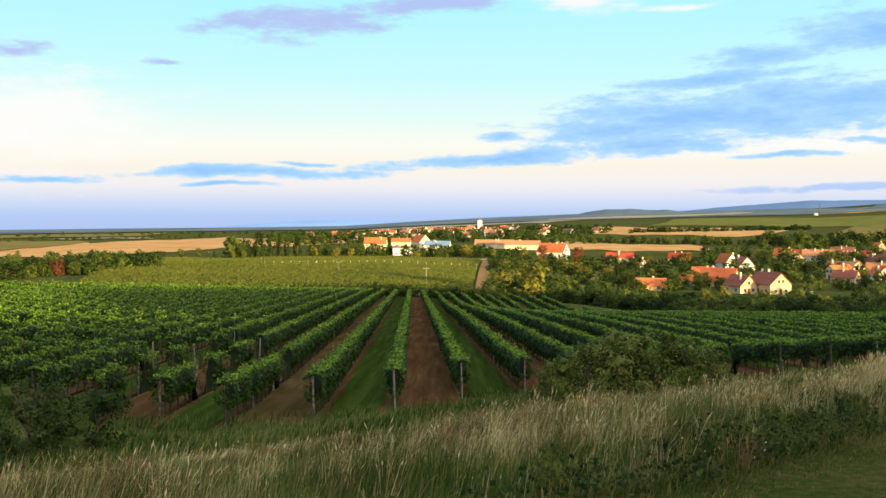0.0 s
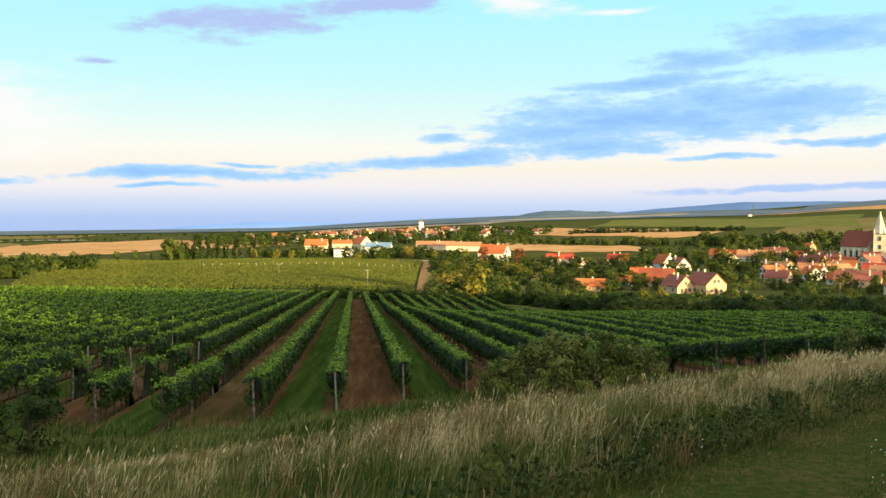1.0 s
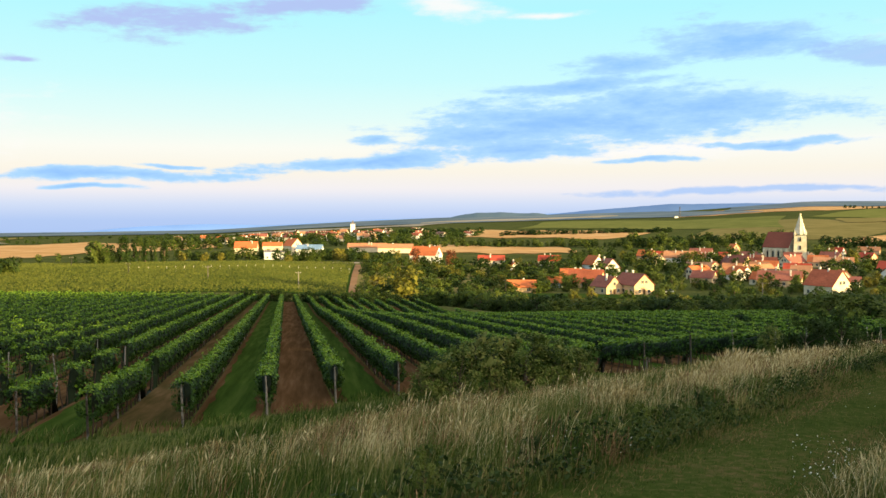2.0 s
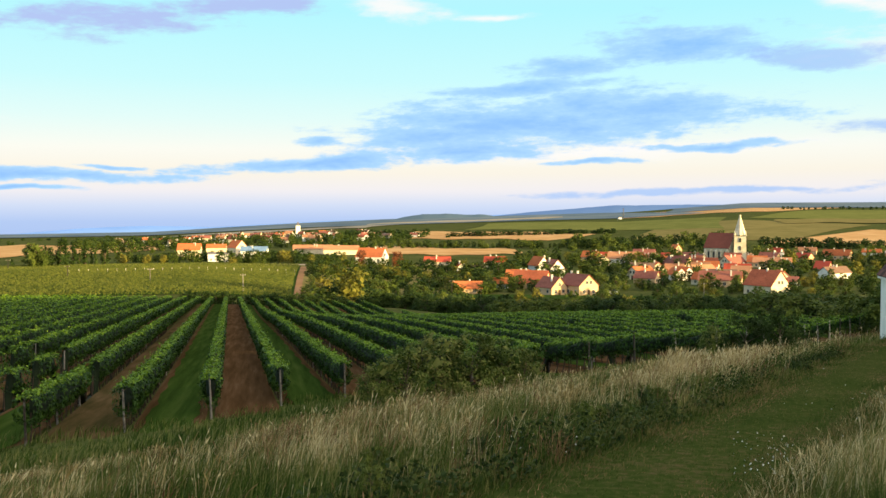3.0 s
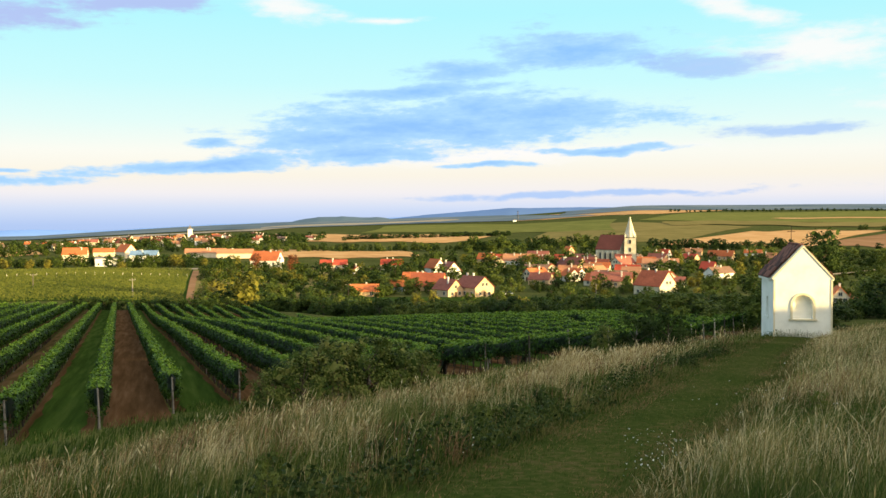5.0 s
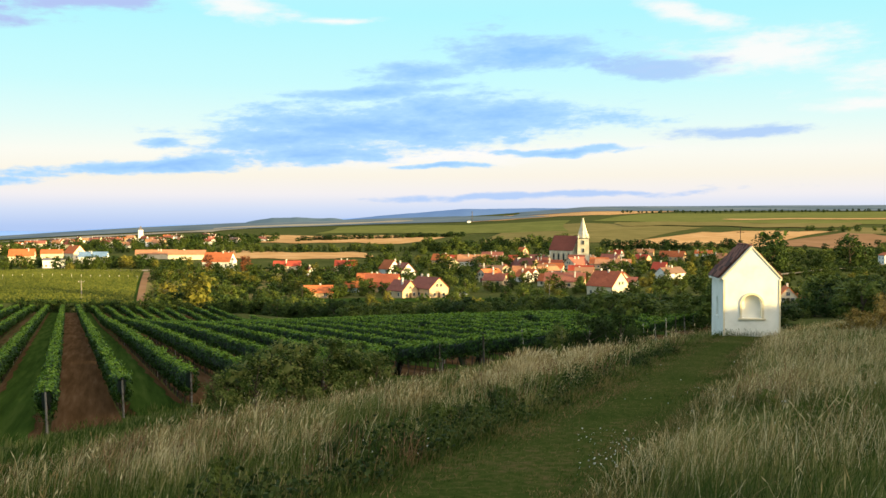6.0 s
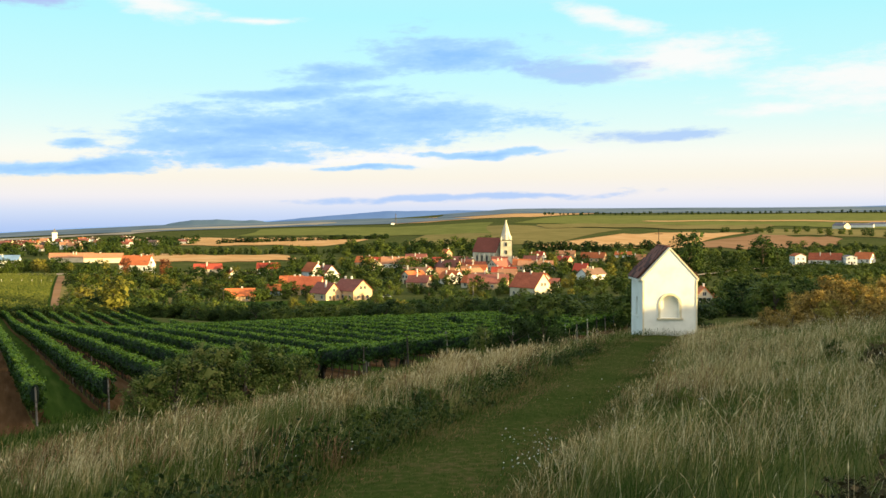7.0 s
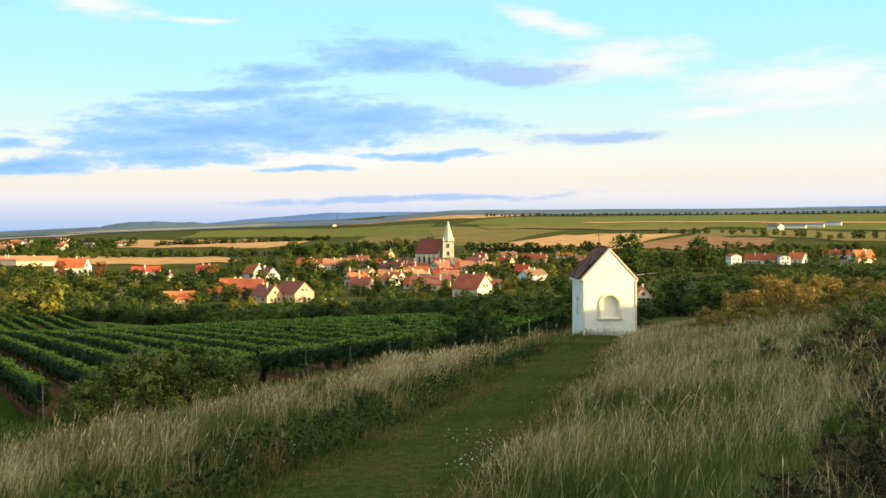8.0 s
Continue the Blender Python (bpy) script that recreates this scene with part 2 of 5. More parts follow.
def ground():
    az = np.radians(np.concatenate([np.arange(-180, -30, 3), np.arange(-30, 58, 0.4), np.arange(58, 97, 3), np.arange(97, 130, 0.8), np.arange(130, 181, 3)]))
    az[-1] = np.pi
    d = np.concatenate([[0.0], np.geomspace(0.6, 4900, 260)])
    x, y = d[:, None] * np.sin(az), d[:, None] * np.cos(az)
    z = ground_z(x, y)
    q = 0.755 * x - 0.656 * y
    rough = np.clip(np.abs(q + 2.75) - 1.5, 0, 1) * np.clip((d[:, None] - 3) / 20, 0, 1) * np.where(d[:, None] < 32, 0.03, 0.0)
    z += rough * (np.sin(x * 0.9 + 1.3 * np.sin(y * 0.7)) + np.sin(y * 1.1 + x * 0.4))
    tagged(part("ground", grid_mesh("ground", np.stack([x, y, z], -1)), M_GROUND), "rolling grassy hillside falling to a wide farmed valley", "ground", kind="structure")


ground()


def drape(name, mat, corners, lift, label, nu=24, nv=16, category="field", wob=0.0):
    """A patch of land laid on the ground between four (bearing, distance) corners: near left, near right, far left, far right."""
    u, v = np.linspace(0, 1, nu)[None, :], np.linspace(0, 1, nv)[:, None]
    (a0, d0), (a1, d1), (a2, d2), (a3, d3) = corners
    az = (a0 * (1 - u) + a1 * u) * (1 - v) + (a2 * (1 - u) + a3 * u) * v
    d = np.exp((np.log(d0) * (1 - u) + np.log(d1) * u) * (1 - v) + (np.log(d2) * (1 - u) + np.log(d3) * u) * v)
    d = d * (1 + wob * (np.sin(u * 9 + a0) + 0.6 * np.sin(u * 23 + 2 * a0)) * np.ones_like(v))
    az = az + 12 * wob * np.sin(v * 5 + d0) * (2 * u - 1)
    x, y = d * np.sin(np.radians(az)), d * np.cos(np.radians(az))
    p = np.stack([x, y, ground_z(x, y) + lift], -1)
    return tagged(part(name, grid_mesh(name, p), mat), label, category, kind="structure")


def sheet_xy(name, mat, p, label, category):
    return tagged(part(name, grid_mesh(name, p), mat), label, category, kind="structure")


# fields of the far country
M_STUBBLE = material("wheat_stubble", [(0.42, 0.23, 0.09), (0.54, 0.31, 0.13), (0.62, 0.39, 0.19)], 0.05, 1.0, 0, None, 0.5, 0.006)
M_GREENCROP = material("green_crop", [(0.115, 0.125, 0.035), (0.155, 0.162, 0.045), (0.20, 0.20, 0.06)], 0.04, 1.0, 0, None, 0.4, 0.005)
M_OLIVE = material("dry_meadow", [(0.15, 0.13, 0.045), (0.20, 0.165, 0.06), (0.25, 0.20, 0.075)], 0.04, 1.0, 0, None, 0.5, 0.006)
M_PLOUGH = material("ploughed_earth", [(0.23, 0.13, 0.065), (0.29, 0.165, 0.085), (0.34, 0.20, 0.11)], 0.04, 1.0, 0, None, 0.4, 0.006)
for mat, label, c in [
        (M_STUBBLE, "pale harvested wheat field in the valley", [(-26, 633), (-20.2, 625), (-26, 726), (-20.2, 1077)]),
        (M_STUBBLE, "golden harvested wheat field below the far hills", [(-20.2, 625), (-12.7, 805), (-20.2, 1077), (-12.7, 1386)]),
        (M_STUBBLE, "narrow golden stubble field beside the town", [(-12.7, 794), (-5.5, 928), (-12.7, 1300), (-5.8, 1140)]),
        (M_OLIVE, "dull green grazing field beyond the stubble", [(-26, 760), (-20.4, 1060), (-26, 1322), (-20.5, 1213)]),
        (M_STUBBLE, "long tan stubble field behind the hedge", [(8.6, 1149), (17.2, 1017), (8.9, 1586), (20.0, 1240)]),
        (M_STUBBLE, "tan stubble strip at the village edge", [(6.0, 716), (15.3, 700), (6.0, 901), (15.3, 789)]),
        (M_GREENCROP, "broad green field on the far slope", [(12.1, 1611), (27, 1280), (13.7, 2347), (27, 2020)]),
        (M_STUBBLE, "pinkish harvested field under the skyline", [(21.5, 2590), (29.2, 2631), (22.8, 3729), (34.9, 3549)]),
        (M_OLIVE, "brown-green pasture above the church", [(22.1, 1000), (30.2, 950), (24.2, 1880), (34.9, 1467)]),
        (M_STUBBLE, "bright harvested field beyond the village", [(29.2, 894), (38, 880), (34.9, 1263), (42, 1319)]),
        (M_PLOUGH, "reddish-brown ploughed field", [(38.2, 880), (46, 880), (42.2, 1230), (47, 1110)]),
        (M_GREENCROP, "long bright green field on the rising land", [(28.2, 1883), (54, 1400), (31.6, 2801), (54, 3032)]),
        (M_OLIVE, "strip of yellowed meadow", [(42.4, 1250), (55, 1000), (43, 1480), (55, 1300)])]:
    drape("field", mat, c, 0.2 + 0.00028 * c[0][1], label, wob=0.018)

# bands of farmland under the skyline; M_HAZE colours have the distance haze mixed in
M_HAZE_A = material("haze_tinted_woodland", [(0.085, 0.125, 0.16), (0.14, 0.18, 0.205), (0.20, 0.23, 0.235)], 0.006, 1.0, 0, None, 0.6, 0.0015, stretch=(1, 0.4, 1))
M_HAZE_B = material("haze_tinted_fields", [(0.22, 0.20, 0.15), (0.32, 0.28, 0.21), (0.40, 0.34, 0.26)], 0.004, 1.0, 0, None, 0.5, 0.001, stretch=(1, 0.4, 1))
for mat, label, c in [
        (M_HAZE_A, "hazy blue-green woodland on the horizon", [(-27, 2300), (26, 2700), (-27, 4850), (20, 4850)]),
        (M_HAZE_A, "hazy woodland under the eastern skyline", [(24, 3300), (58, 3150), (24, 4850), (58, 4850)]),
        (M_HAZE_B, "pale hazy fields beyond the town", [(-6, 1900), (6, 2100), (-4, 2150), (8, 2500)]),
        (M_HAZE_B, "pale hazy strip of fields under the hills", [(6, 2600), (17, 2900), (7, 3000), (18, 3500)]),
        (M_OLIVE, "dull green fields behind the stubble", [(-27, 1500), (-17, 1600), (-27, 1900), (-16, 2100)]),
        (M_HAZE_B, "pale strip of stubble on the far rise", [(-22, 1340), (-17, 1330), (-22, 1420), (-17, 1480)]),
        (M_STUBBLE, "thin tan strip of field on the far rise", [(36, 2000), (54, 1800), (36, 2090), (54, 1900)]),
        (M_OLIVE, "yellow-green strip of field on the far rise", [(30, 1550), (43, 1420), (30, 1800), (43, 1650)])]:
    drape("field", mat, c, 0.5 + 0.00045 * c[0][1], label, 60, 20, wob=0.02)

# blue ridges of the distance, the haze put into their tint and a faint glow
def ridge(name, d, base_el, spots, tint, label, seed):
    rng = np.random.default_rng(seed)
    az = np.linspace(spots[0][0], spots[-1][0], 160)
    el = np.interp(az, [s[0] for s in spots], [s[1] for s in spots])
    w = np.convolve(rng.normal(size=180), np.ones(9) / 9, "same")[10:170]
    el = el + 0.05 * w
    rows = []
    for f, dd in ((0.0, -380), (0.55, -200), (1.0, 0), (0.6, 160)):
        z = EYE + d * np.tan(np.radians(base_el + (el - base_el) * f))
        rows.append(np.stack([(d + dd) * np.sin(np.radians(az)), (d + dd) * np.cos(np.radians(az)), z], -1))
    m = material("haze_tinted_ridge_" + name, [tuple(c * 0.85 for c in tint), tint, tuple(c * 1.12 for c in tint)], 0.004, 1.0, 0, None, 0.3, 0.0008)
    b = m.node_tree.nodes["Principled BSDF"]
    # emission in the ridge's own tint imitates the brightness of haze
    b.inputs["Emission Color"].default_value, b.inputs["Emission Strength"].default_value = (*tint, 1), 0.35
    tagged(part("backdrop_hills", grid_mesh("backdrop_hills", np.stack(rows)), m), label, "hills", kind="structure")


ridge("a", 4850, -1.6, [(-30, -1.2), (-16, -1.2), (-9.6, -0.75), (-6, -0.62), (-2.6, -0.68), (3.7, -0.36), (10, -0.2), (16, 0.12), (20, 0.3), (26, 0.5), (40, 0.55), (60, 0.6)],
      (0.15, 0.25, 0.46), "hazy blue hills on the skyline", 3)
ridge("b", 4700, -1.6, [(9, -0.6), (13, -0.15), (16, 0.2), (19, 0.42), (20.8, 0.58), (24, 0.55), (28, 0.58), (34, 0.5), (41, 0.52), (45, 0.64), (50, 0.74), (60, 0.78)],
      (0.085, 0.14, 0.25), "dark wooded ridge on the skyline, tinted haze blue", 5)

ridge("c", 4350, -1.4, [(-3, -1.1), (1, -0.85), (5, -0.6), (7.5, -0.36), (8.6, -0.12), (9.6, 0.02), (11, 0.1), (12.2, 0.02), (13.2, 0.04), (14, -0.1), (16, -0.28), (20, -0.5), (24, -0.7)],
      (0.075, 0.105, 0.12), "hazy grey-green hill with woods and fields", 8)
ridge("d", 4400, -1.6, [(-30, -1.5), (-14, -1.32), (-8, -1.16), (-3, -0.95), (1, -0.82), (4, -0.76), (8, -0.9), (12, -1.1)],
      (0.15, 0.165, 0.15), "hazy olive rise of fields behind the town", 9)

# ---- the track along the hill ----
def track():
    s = np.arange(-30, 62, 0.6)
    w = np.linspace(-1, 1, 9)
    half = 1.15 + 0.12 * np.sin(s * 0.35)
    q = -2.75 + 0.2 * np.sin(s * 0.11 + 0.4)
    qq = q[:, None] + half[:, None] * w[None, :]
    ss = np.broadcast_to(s[:, None], qq.shape)
    x, y = 0.656 * ss + 0.755 * qq, 0.755 * ss - 0.656 * qq
    z = ground_z(x, y) + 0.05 - 0.045 * np.abs(w) ** 4 - 0.02 * np.exp(-((np.abs(w) - 0.55) / 0.18) ** 2)
    sheet_xy("track", M_TRACK, np.stack([x, y, z], -1), "mown grass track leading along the hillside", "track")


track()

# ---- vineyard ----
# side leaves darkened and top leaves lightened: sky light put into the colours
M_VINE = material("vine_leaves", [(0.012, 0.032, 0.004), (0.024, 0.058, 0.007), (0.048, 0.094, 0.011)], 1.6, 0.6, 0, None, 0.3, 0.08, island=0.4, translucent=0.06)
M_VINE_TOP = material("sky_lit_vine_tops", [(0.055, 0.118, 0.009), (0.098, 0.18, 0.014), (0.165, 0.255, 0.026)], 1.6, 0.6, 0, None, 0.3, 0.08, island=0.45, translucent=0.15)
# shade inside the rows, put into one near-black colour
M_CORE = material("shade_dark_vine_core", [(0.005, 0.011, 0.003), (0.009, 0.018, 0.004)], 2.0, 0.9)
M_POST = material("weathered_post", [(0.03, 0.026, 0.022), (0.055, 0.047, 0.04), (0.22, 0.20, 0.18)], 6, 0.9, 0.5, 40, rand=0.7)
M_BARK = material("vine_bark", [(0.035, 0.024, 0.016), (0.07, 0.05, 0.035)], 8, 0.95, 0.6, 40)
ROW_GAP, ROW_TILT = 3.0, -0.031


def row_x(k, y):
    return -2.0 + ROW_GAP * k + ROW_TILT * (y - 39)


def row_span(k):
    x = row_x(k, 40)
    y0 = float(np.interp(x, [-90, -50, -30, -17, -11, -8, -5, -2, 1, 5, 14, 27, 40, 60], [74, 60, 48, 40, 37, 34.5, 36.5, 39, 43, 45, 44, 50, 64, 84]))
    y1 = float(np.interp(x, [-95, -60, -8, 4, 29, 34, 42, 60], [165, 195, 223, 222, 214, 132, 118, 104]))
    return y0, y1


def box_bm(w, l, h, z0=0.0, taper=1.0, bevel=0.0):
    bm = bmesh.new()
    bmesh.ops.create_cube(bm, size=1)
    for v in bm.verts:
        t = taper if v.co.z > 0 else 1
        v.co = (v.co.x * w * t, v.co.y * l * t, z0 + (v.co.z + 0.5) * h)
    if bevel:
        bmesh.ops.bevel(bm, geom=bm.edges[:], offset=bevel, segments=1, affect="EDGES")
    return bm


def mesh_from_bm(name, bm):
    me = bpy.data.meshes.new(name)
    bmesh.ops.recalc_face_normals(bm, faces=bm.faces)
    bm.to_mesh(me)
    bm.free()
    return me


POST_MESH = mesh_from_bm("post", box_bm(0.075, 0.075, 1.75, -0.15, 0.85, 0.012))
POST_MESH.materials.append(M_POST)

M_STAKE = material("grey_concrete_post", [(0.06, 0.055, 0.048), (0.15, 0.14, 0.12), (0.34, 0.32, 0.28)], 5, 0.9, 0.4, 40, rand=0.9)
END_POST_MESH = mesh_from_bm("post", box_bm(0.09, 0.09, 2.1, -0.2, 0.9, 0.015))
END_POST_MESH.materials.append(M_STAKE)


def trunk_mesh(seed):
    rng = np.random.default_rng(seed)
    v, f, c = [], [], np.zeros(2)
    for i, (h, r) in enumerate(((-0.1, 0.045), (0.25, 0.034), (0.55, 0.03), (0.85, 0.024), (1.1, 0.014))):
        c = c + rng.normal(0, 0.03, 2) * (i > 0)
        v += [(c[0] + r * math.cos(t), c[1] + r * math.sin(t), h) for t in np.linspace(0, 2 * np.pi, 6)[:-1]]
    for i in range(4):
        f += [(5 * i + j, 5 * i + (j + 1) % 5, 5 * i + 5 + (j + 1) % 5, 5 * i + 5 + j) for j in range(5)]
    me = mesh_of("trunk", v, f)
    me.materials.append(M_BARK)
    return me


TRUNK_MESHES = [trunk_mesh(i) for i in range(3)]


def vine_row(k):
    rng = np.random.default_rng(100 + k)
    y0, y1 = row_span(k)
    if y1 - y0 < 8:
        return
    cx, cy = row_x(k, y0), y0
    base = new("vine_row")
    base.location = (cx, cy, gz(cx, cy))
    tagged(base, "long trellised row of leafy green grapevines", "grapevine row", "vineyard rows")
    o = np.array(base.location)
    # foliage thins and coarsens with distance along the row
    pts, sizes, faces, tops = [], [], [], []
    y = y0
    gaps = []
    for _ in range(rng.poisson(1.2 if k < -2 else 0.4)):
        gaps.append((y0 + rng.uniform(3, 40), rng.uniform(1.5, 4)))
    gaps += {-3: [(y0 + 7, 3.5), (y0 + 13.5, 3.0)], -4: [(y0 + 5, 3.0), (y0 + 10.5, 3.6), (y0 + 17, 4.0)]}.get(k, [])
    while y < y1:
        step = 4.0
        d = math.hypot(row_x(k, y), y)
        size = 0.075 + 0.0013 * d
        n = int(step * 3.6 / (size * size * 0.62))
        yy = y - 0.35 + rng.uniform(0, step, n)
        wild = 1.1 if k < -3 else 0.45
        top = 1.76 + wild * (0.10 * np.sin(yy * 1.7 + k) + 0.09 * np.sin(yy * 4.1 + 2 * k) + 0.08 * np.sin(yy * 0.6 + k * 1.7))
        low = (0.92 if k > 4 else 0.70) + 0.12 * np.sin(yy * 2.9 + k * 2) + 0.1 * np.sin(yy * 6.3)
        a = rng.uniform(0, 2 * np.pi, n)
        hw = 0.31 + 0.06 * np.sin(yy * 2.3 + k)
        px = np.sign(np.cos(a)) * np.abs(np.cos(a)) ** 0.6 * hw * (1 + 0.16 * rng.normal(size=n))
        pz = (low + top) / 2 + np.sign(np.sin(a)) * np.abs(np.sin(a)) ** 0.6 * (top - low) / 2 + 0.03 * rng.normal(size=n)
        shoot = rng.random(n) < 0.03
        pz = np.where(shoot, top + rng.uniform(0, 0.32 * wild, n), pz)
        keep = np.ones(n, bool)
        keep &= np.arctan2(row_x(k, yy), yy) > -0.49
        for gy, gw in gaps:
            keep &= np.abs(yy - gy) > gw / 2
        face = np.stack([np.cos(a), 0.15 * rng.normal(size=n), 1.1 * np.sin(a) + 0.25], -1)[keep]
        faces.append(face)
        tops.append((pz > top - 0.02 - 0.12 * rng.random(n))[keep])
        px, yy, pz = px[keep], yy[keep], pz[keep]
        gx = row_x(k, yy) + px
        pts.append(np.stack([gx, yy, ground_z(row_x(k, yy), yy) + pz], -1))
        sizes.append(np.full(len(yy), size))
        y += step
    p, sz = np.concatenate(pts), np.concatenate(sizes)
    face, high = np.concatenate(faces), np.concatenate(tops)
    # top leaves and shoots take the lighter colour, as if the sky lit them
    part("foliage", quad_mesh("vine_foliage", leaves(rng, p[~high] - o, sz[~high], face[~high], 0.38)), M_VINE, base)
    part("young_growth", quad_mesh("vine_top_leaves", leaves(rng, p[high] - o, sz[high], face[high], 0.36)), M_VINE_TOP, base, "leaves and shoots along the top, coloured lighter as if lit by the sky")["kind"] = "stuff"
    # near-black filler sheet in the row, coloured as the shade between dense leaves
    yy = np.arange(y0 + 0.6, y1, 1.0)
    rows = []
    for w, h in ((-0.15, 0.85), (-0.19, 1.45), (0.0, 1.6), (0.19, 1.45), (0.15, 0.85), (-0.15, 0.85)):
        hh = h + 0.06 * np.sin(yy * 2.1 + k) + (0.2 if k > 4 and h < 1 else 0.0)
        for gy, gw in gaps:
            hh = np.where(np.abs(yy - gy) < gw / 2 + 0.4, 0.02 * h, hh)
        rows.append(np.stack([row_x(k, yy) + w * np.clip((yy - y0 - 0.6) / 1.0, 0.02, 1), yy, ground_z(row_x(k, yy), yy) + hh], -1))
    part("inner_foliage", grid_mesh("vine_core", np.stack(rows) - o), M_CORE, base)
    # stems, one each metre, and posts each six metres
    near = 14.0 if -12 <= k <= 18 else 0.0
    for y in np.arange(y0 + 0.5, y0 + near, 1.1):
        x = row_x(k, y) + rng.normal(0, 0.03)
        part("trunk", TRUNK_MESHES[int(rng.integers(3))], None, base, m=pose(x - o[0], y - o[1], gz(x, y) - o[2], rng.normal(0, 4), rng.normal(0, 4), rng.uniform(0, 360)))
    ys = np.arange(y0 + 0.5 + near, min(y1, 110), 1.1)
    ang = np.linspace(0, 2 * np.pi, 5)[:-1]
    sv, sf = [], []
    for y in ys:
        x, z = row_x(k, y) + rng.normal(0, 0.03), gz(row_x(k, y), y)
        b0 = len(sv)
        for h, r, lean in ((-0.1, 0.04, 0), (0.5, 0.03, 0.04), (1.0, 0.022, 0.02)):
            off = rng.normal(0, lean + 0.01)
            sv += [(x + off + r * math.cos(t) - o[0], y + r * math.sin(t) - o[1], z + h - o[2]) for t in ang]
        for r in range(2):
            sf += [(b0 + 4 * r + i, b0 + 4 * r + (i + 1) % 4, b0 + 4 * r + 4 + (i + 1) % 4, b0 + 4 * r + 4 + i) for i in range(4)]
    part("trunk_thicket", mesh_of("vine_stems", sv, sf), M_BARK, base)["kind"] = "stuff"
    for i, y in enumerate(np.arange(y0 - 0.1, min(y1, 100), 6.0)):
        x = row_x(k, y) + rng.normal(0, 0.02)
        lean = rng.normal(0, 2.0)
        part("post", END_POST_MESH if i == 0 and k > 6 else POST_MESH, None, base, m=pose(x - o[0], y - o[1], gz(x, y) - o[2], rng.normal(0, 2) + (-3 if i == 0 else 0), lean, rng.uniform(0, 90)))


for k in range(-29, 22):
    vine_row(k)


M_WEEDY = material("weedy_vineyard_soil", [(0.045, 0.042, 0.015), (0.085, 0.060, 0.026), (0.13, 0.080, 0.042)], 2.0, 1.0, 0, None, 0.6, 0.3, stretch=(1, 0.12, 0.3))


def alleys():
    """Strips between the rows: bare tilled earth and sown grass in turn."""
    for k in range(-29, 21):
        y0, y1 = min(row_span(k)[0], row_span(k + 1)[0]) - 0.6 + 0.5 * math.sin(k * 2.3), min(row_span(k)[1], row_span(k + 1)[1])
        if y1 - y0 < 8:
            continue
        y = np.arange(y0, y1, 1.5)
        w = np.linspace(0.05, 0.95, 7)
        x = row_x(k, y)[:, None] + ROW_GAP * w[None, :]
        yy = np.broadcast_to(y[:, None], x.shape)
        z = ground_z(x, yy) + np.clip((yy - y0) / 5, 0, 1) * 0.17 - 0.03 - 0.03 * np.cos((w - 0.5) * 4 * np.pi)
        bare = k % 2 == 0
        sheet_xy("vineyard_alley", M_WEEDY if k == -2 or k < -5 else M_SOIL, np.stack([x, yy, z], -1),
                 "bare reddish tilled earth between vine rows" if bare else "bare earth strip along the foot of the vines", "vineyard alley")
        if not bare:
            edge = 0.17 + 0.03 * np.sin(y * 0.9 + k) + 0.02 * np.sin(y * 2.3)
            ws = edge[:, None] + (1 - 2 * edge[:, None]) * np.linspace(0, 1, 7)[None, :]
            x = row_x(k, y)[:, None] + ROW_GAP * ws
            z = ground_z(x, yy) + np.clip((yy - y0) / 5, 0, 1) * 0.17 - 0.03 - 0.03 * np.cos((ws - 0.5) * 4 * np.pi) + 0.03
            sheet_xy("grass_strip", M_SWARD, np.stack([x, yy, z], -1), "sown grass strip between vine rows", "vineyard alley")


alleys()
# ---- chapel ----
M_LIME = material("limewashed_plaster", [(0.76, 0.74, 0.66), (0.86, 0.84, 0.76), (0.90, 0.88, 0.80)], 1.6, 0.85, 0.15, 30, 0.35, 0.8)
M_OCHRE = material("ochre_limewash_trim", [(0.58, 0.50, 0.33), (0.68, 0.61, 0.44), (0.74, 0.68, 0.52)], 3.0, 0.85, 0.15, 30)
M_TILE = material("weathered_roof_tile", [(0.055, 0.026, 0.021), (0.11, 0.048, 0.036), (0.20, 0.085, 0.058)], 3, 0.85, 0.3, 30, rand=0.9)
M_IRON = material("rusted_iron", [(0.03, 0.025, 0.022), (0.07, 0.045, 0.035)], 12, 0.6, metal=0.6)


def slab(bm, pts, y0, y1, turn=0):
    """A flat outline in x and z given thickness in y."""
    c, s = math.cos(turn), math.sin(turn)
    f = [[bm.verts.new((c * x - s * y, s * x + c * y, z)) for x, z in pts] for y in (y0, y1)]
    n = len(pts)
    bm.faces.new(f[0])
    bm.faces.new(f[1][::-1])
    for i in range(n):
        bm.faces.new((f[0][i], f[1][i], f[1][(i + 1) % n], f[0][(i + 1) % n]))


def block(bm, x0, x1, y0, y1, z0, z1):
    slab(bm, [(x0, z0), (x1, z0), (x1, z1), (x0, z1)], y0, y1)


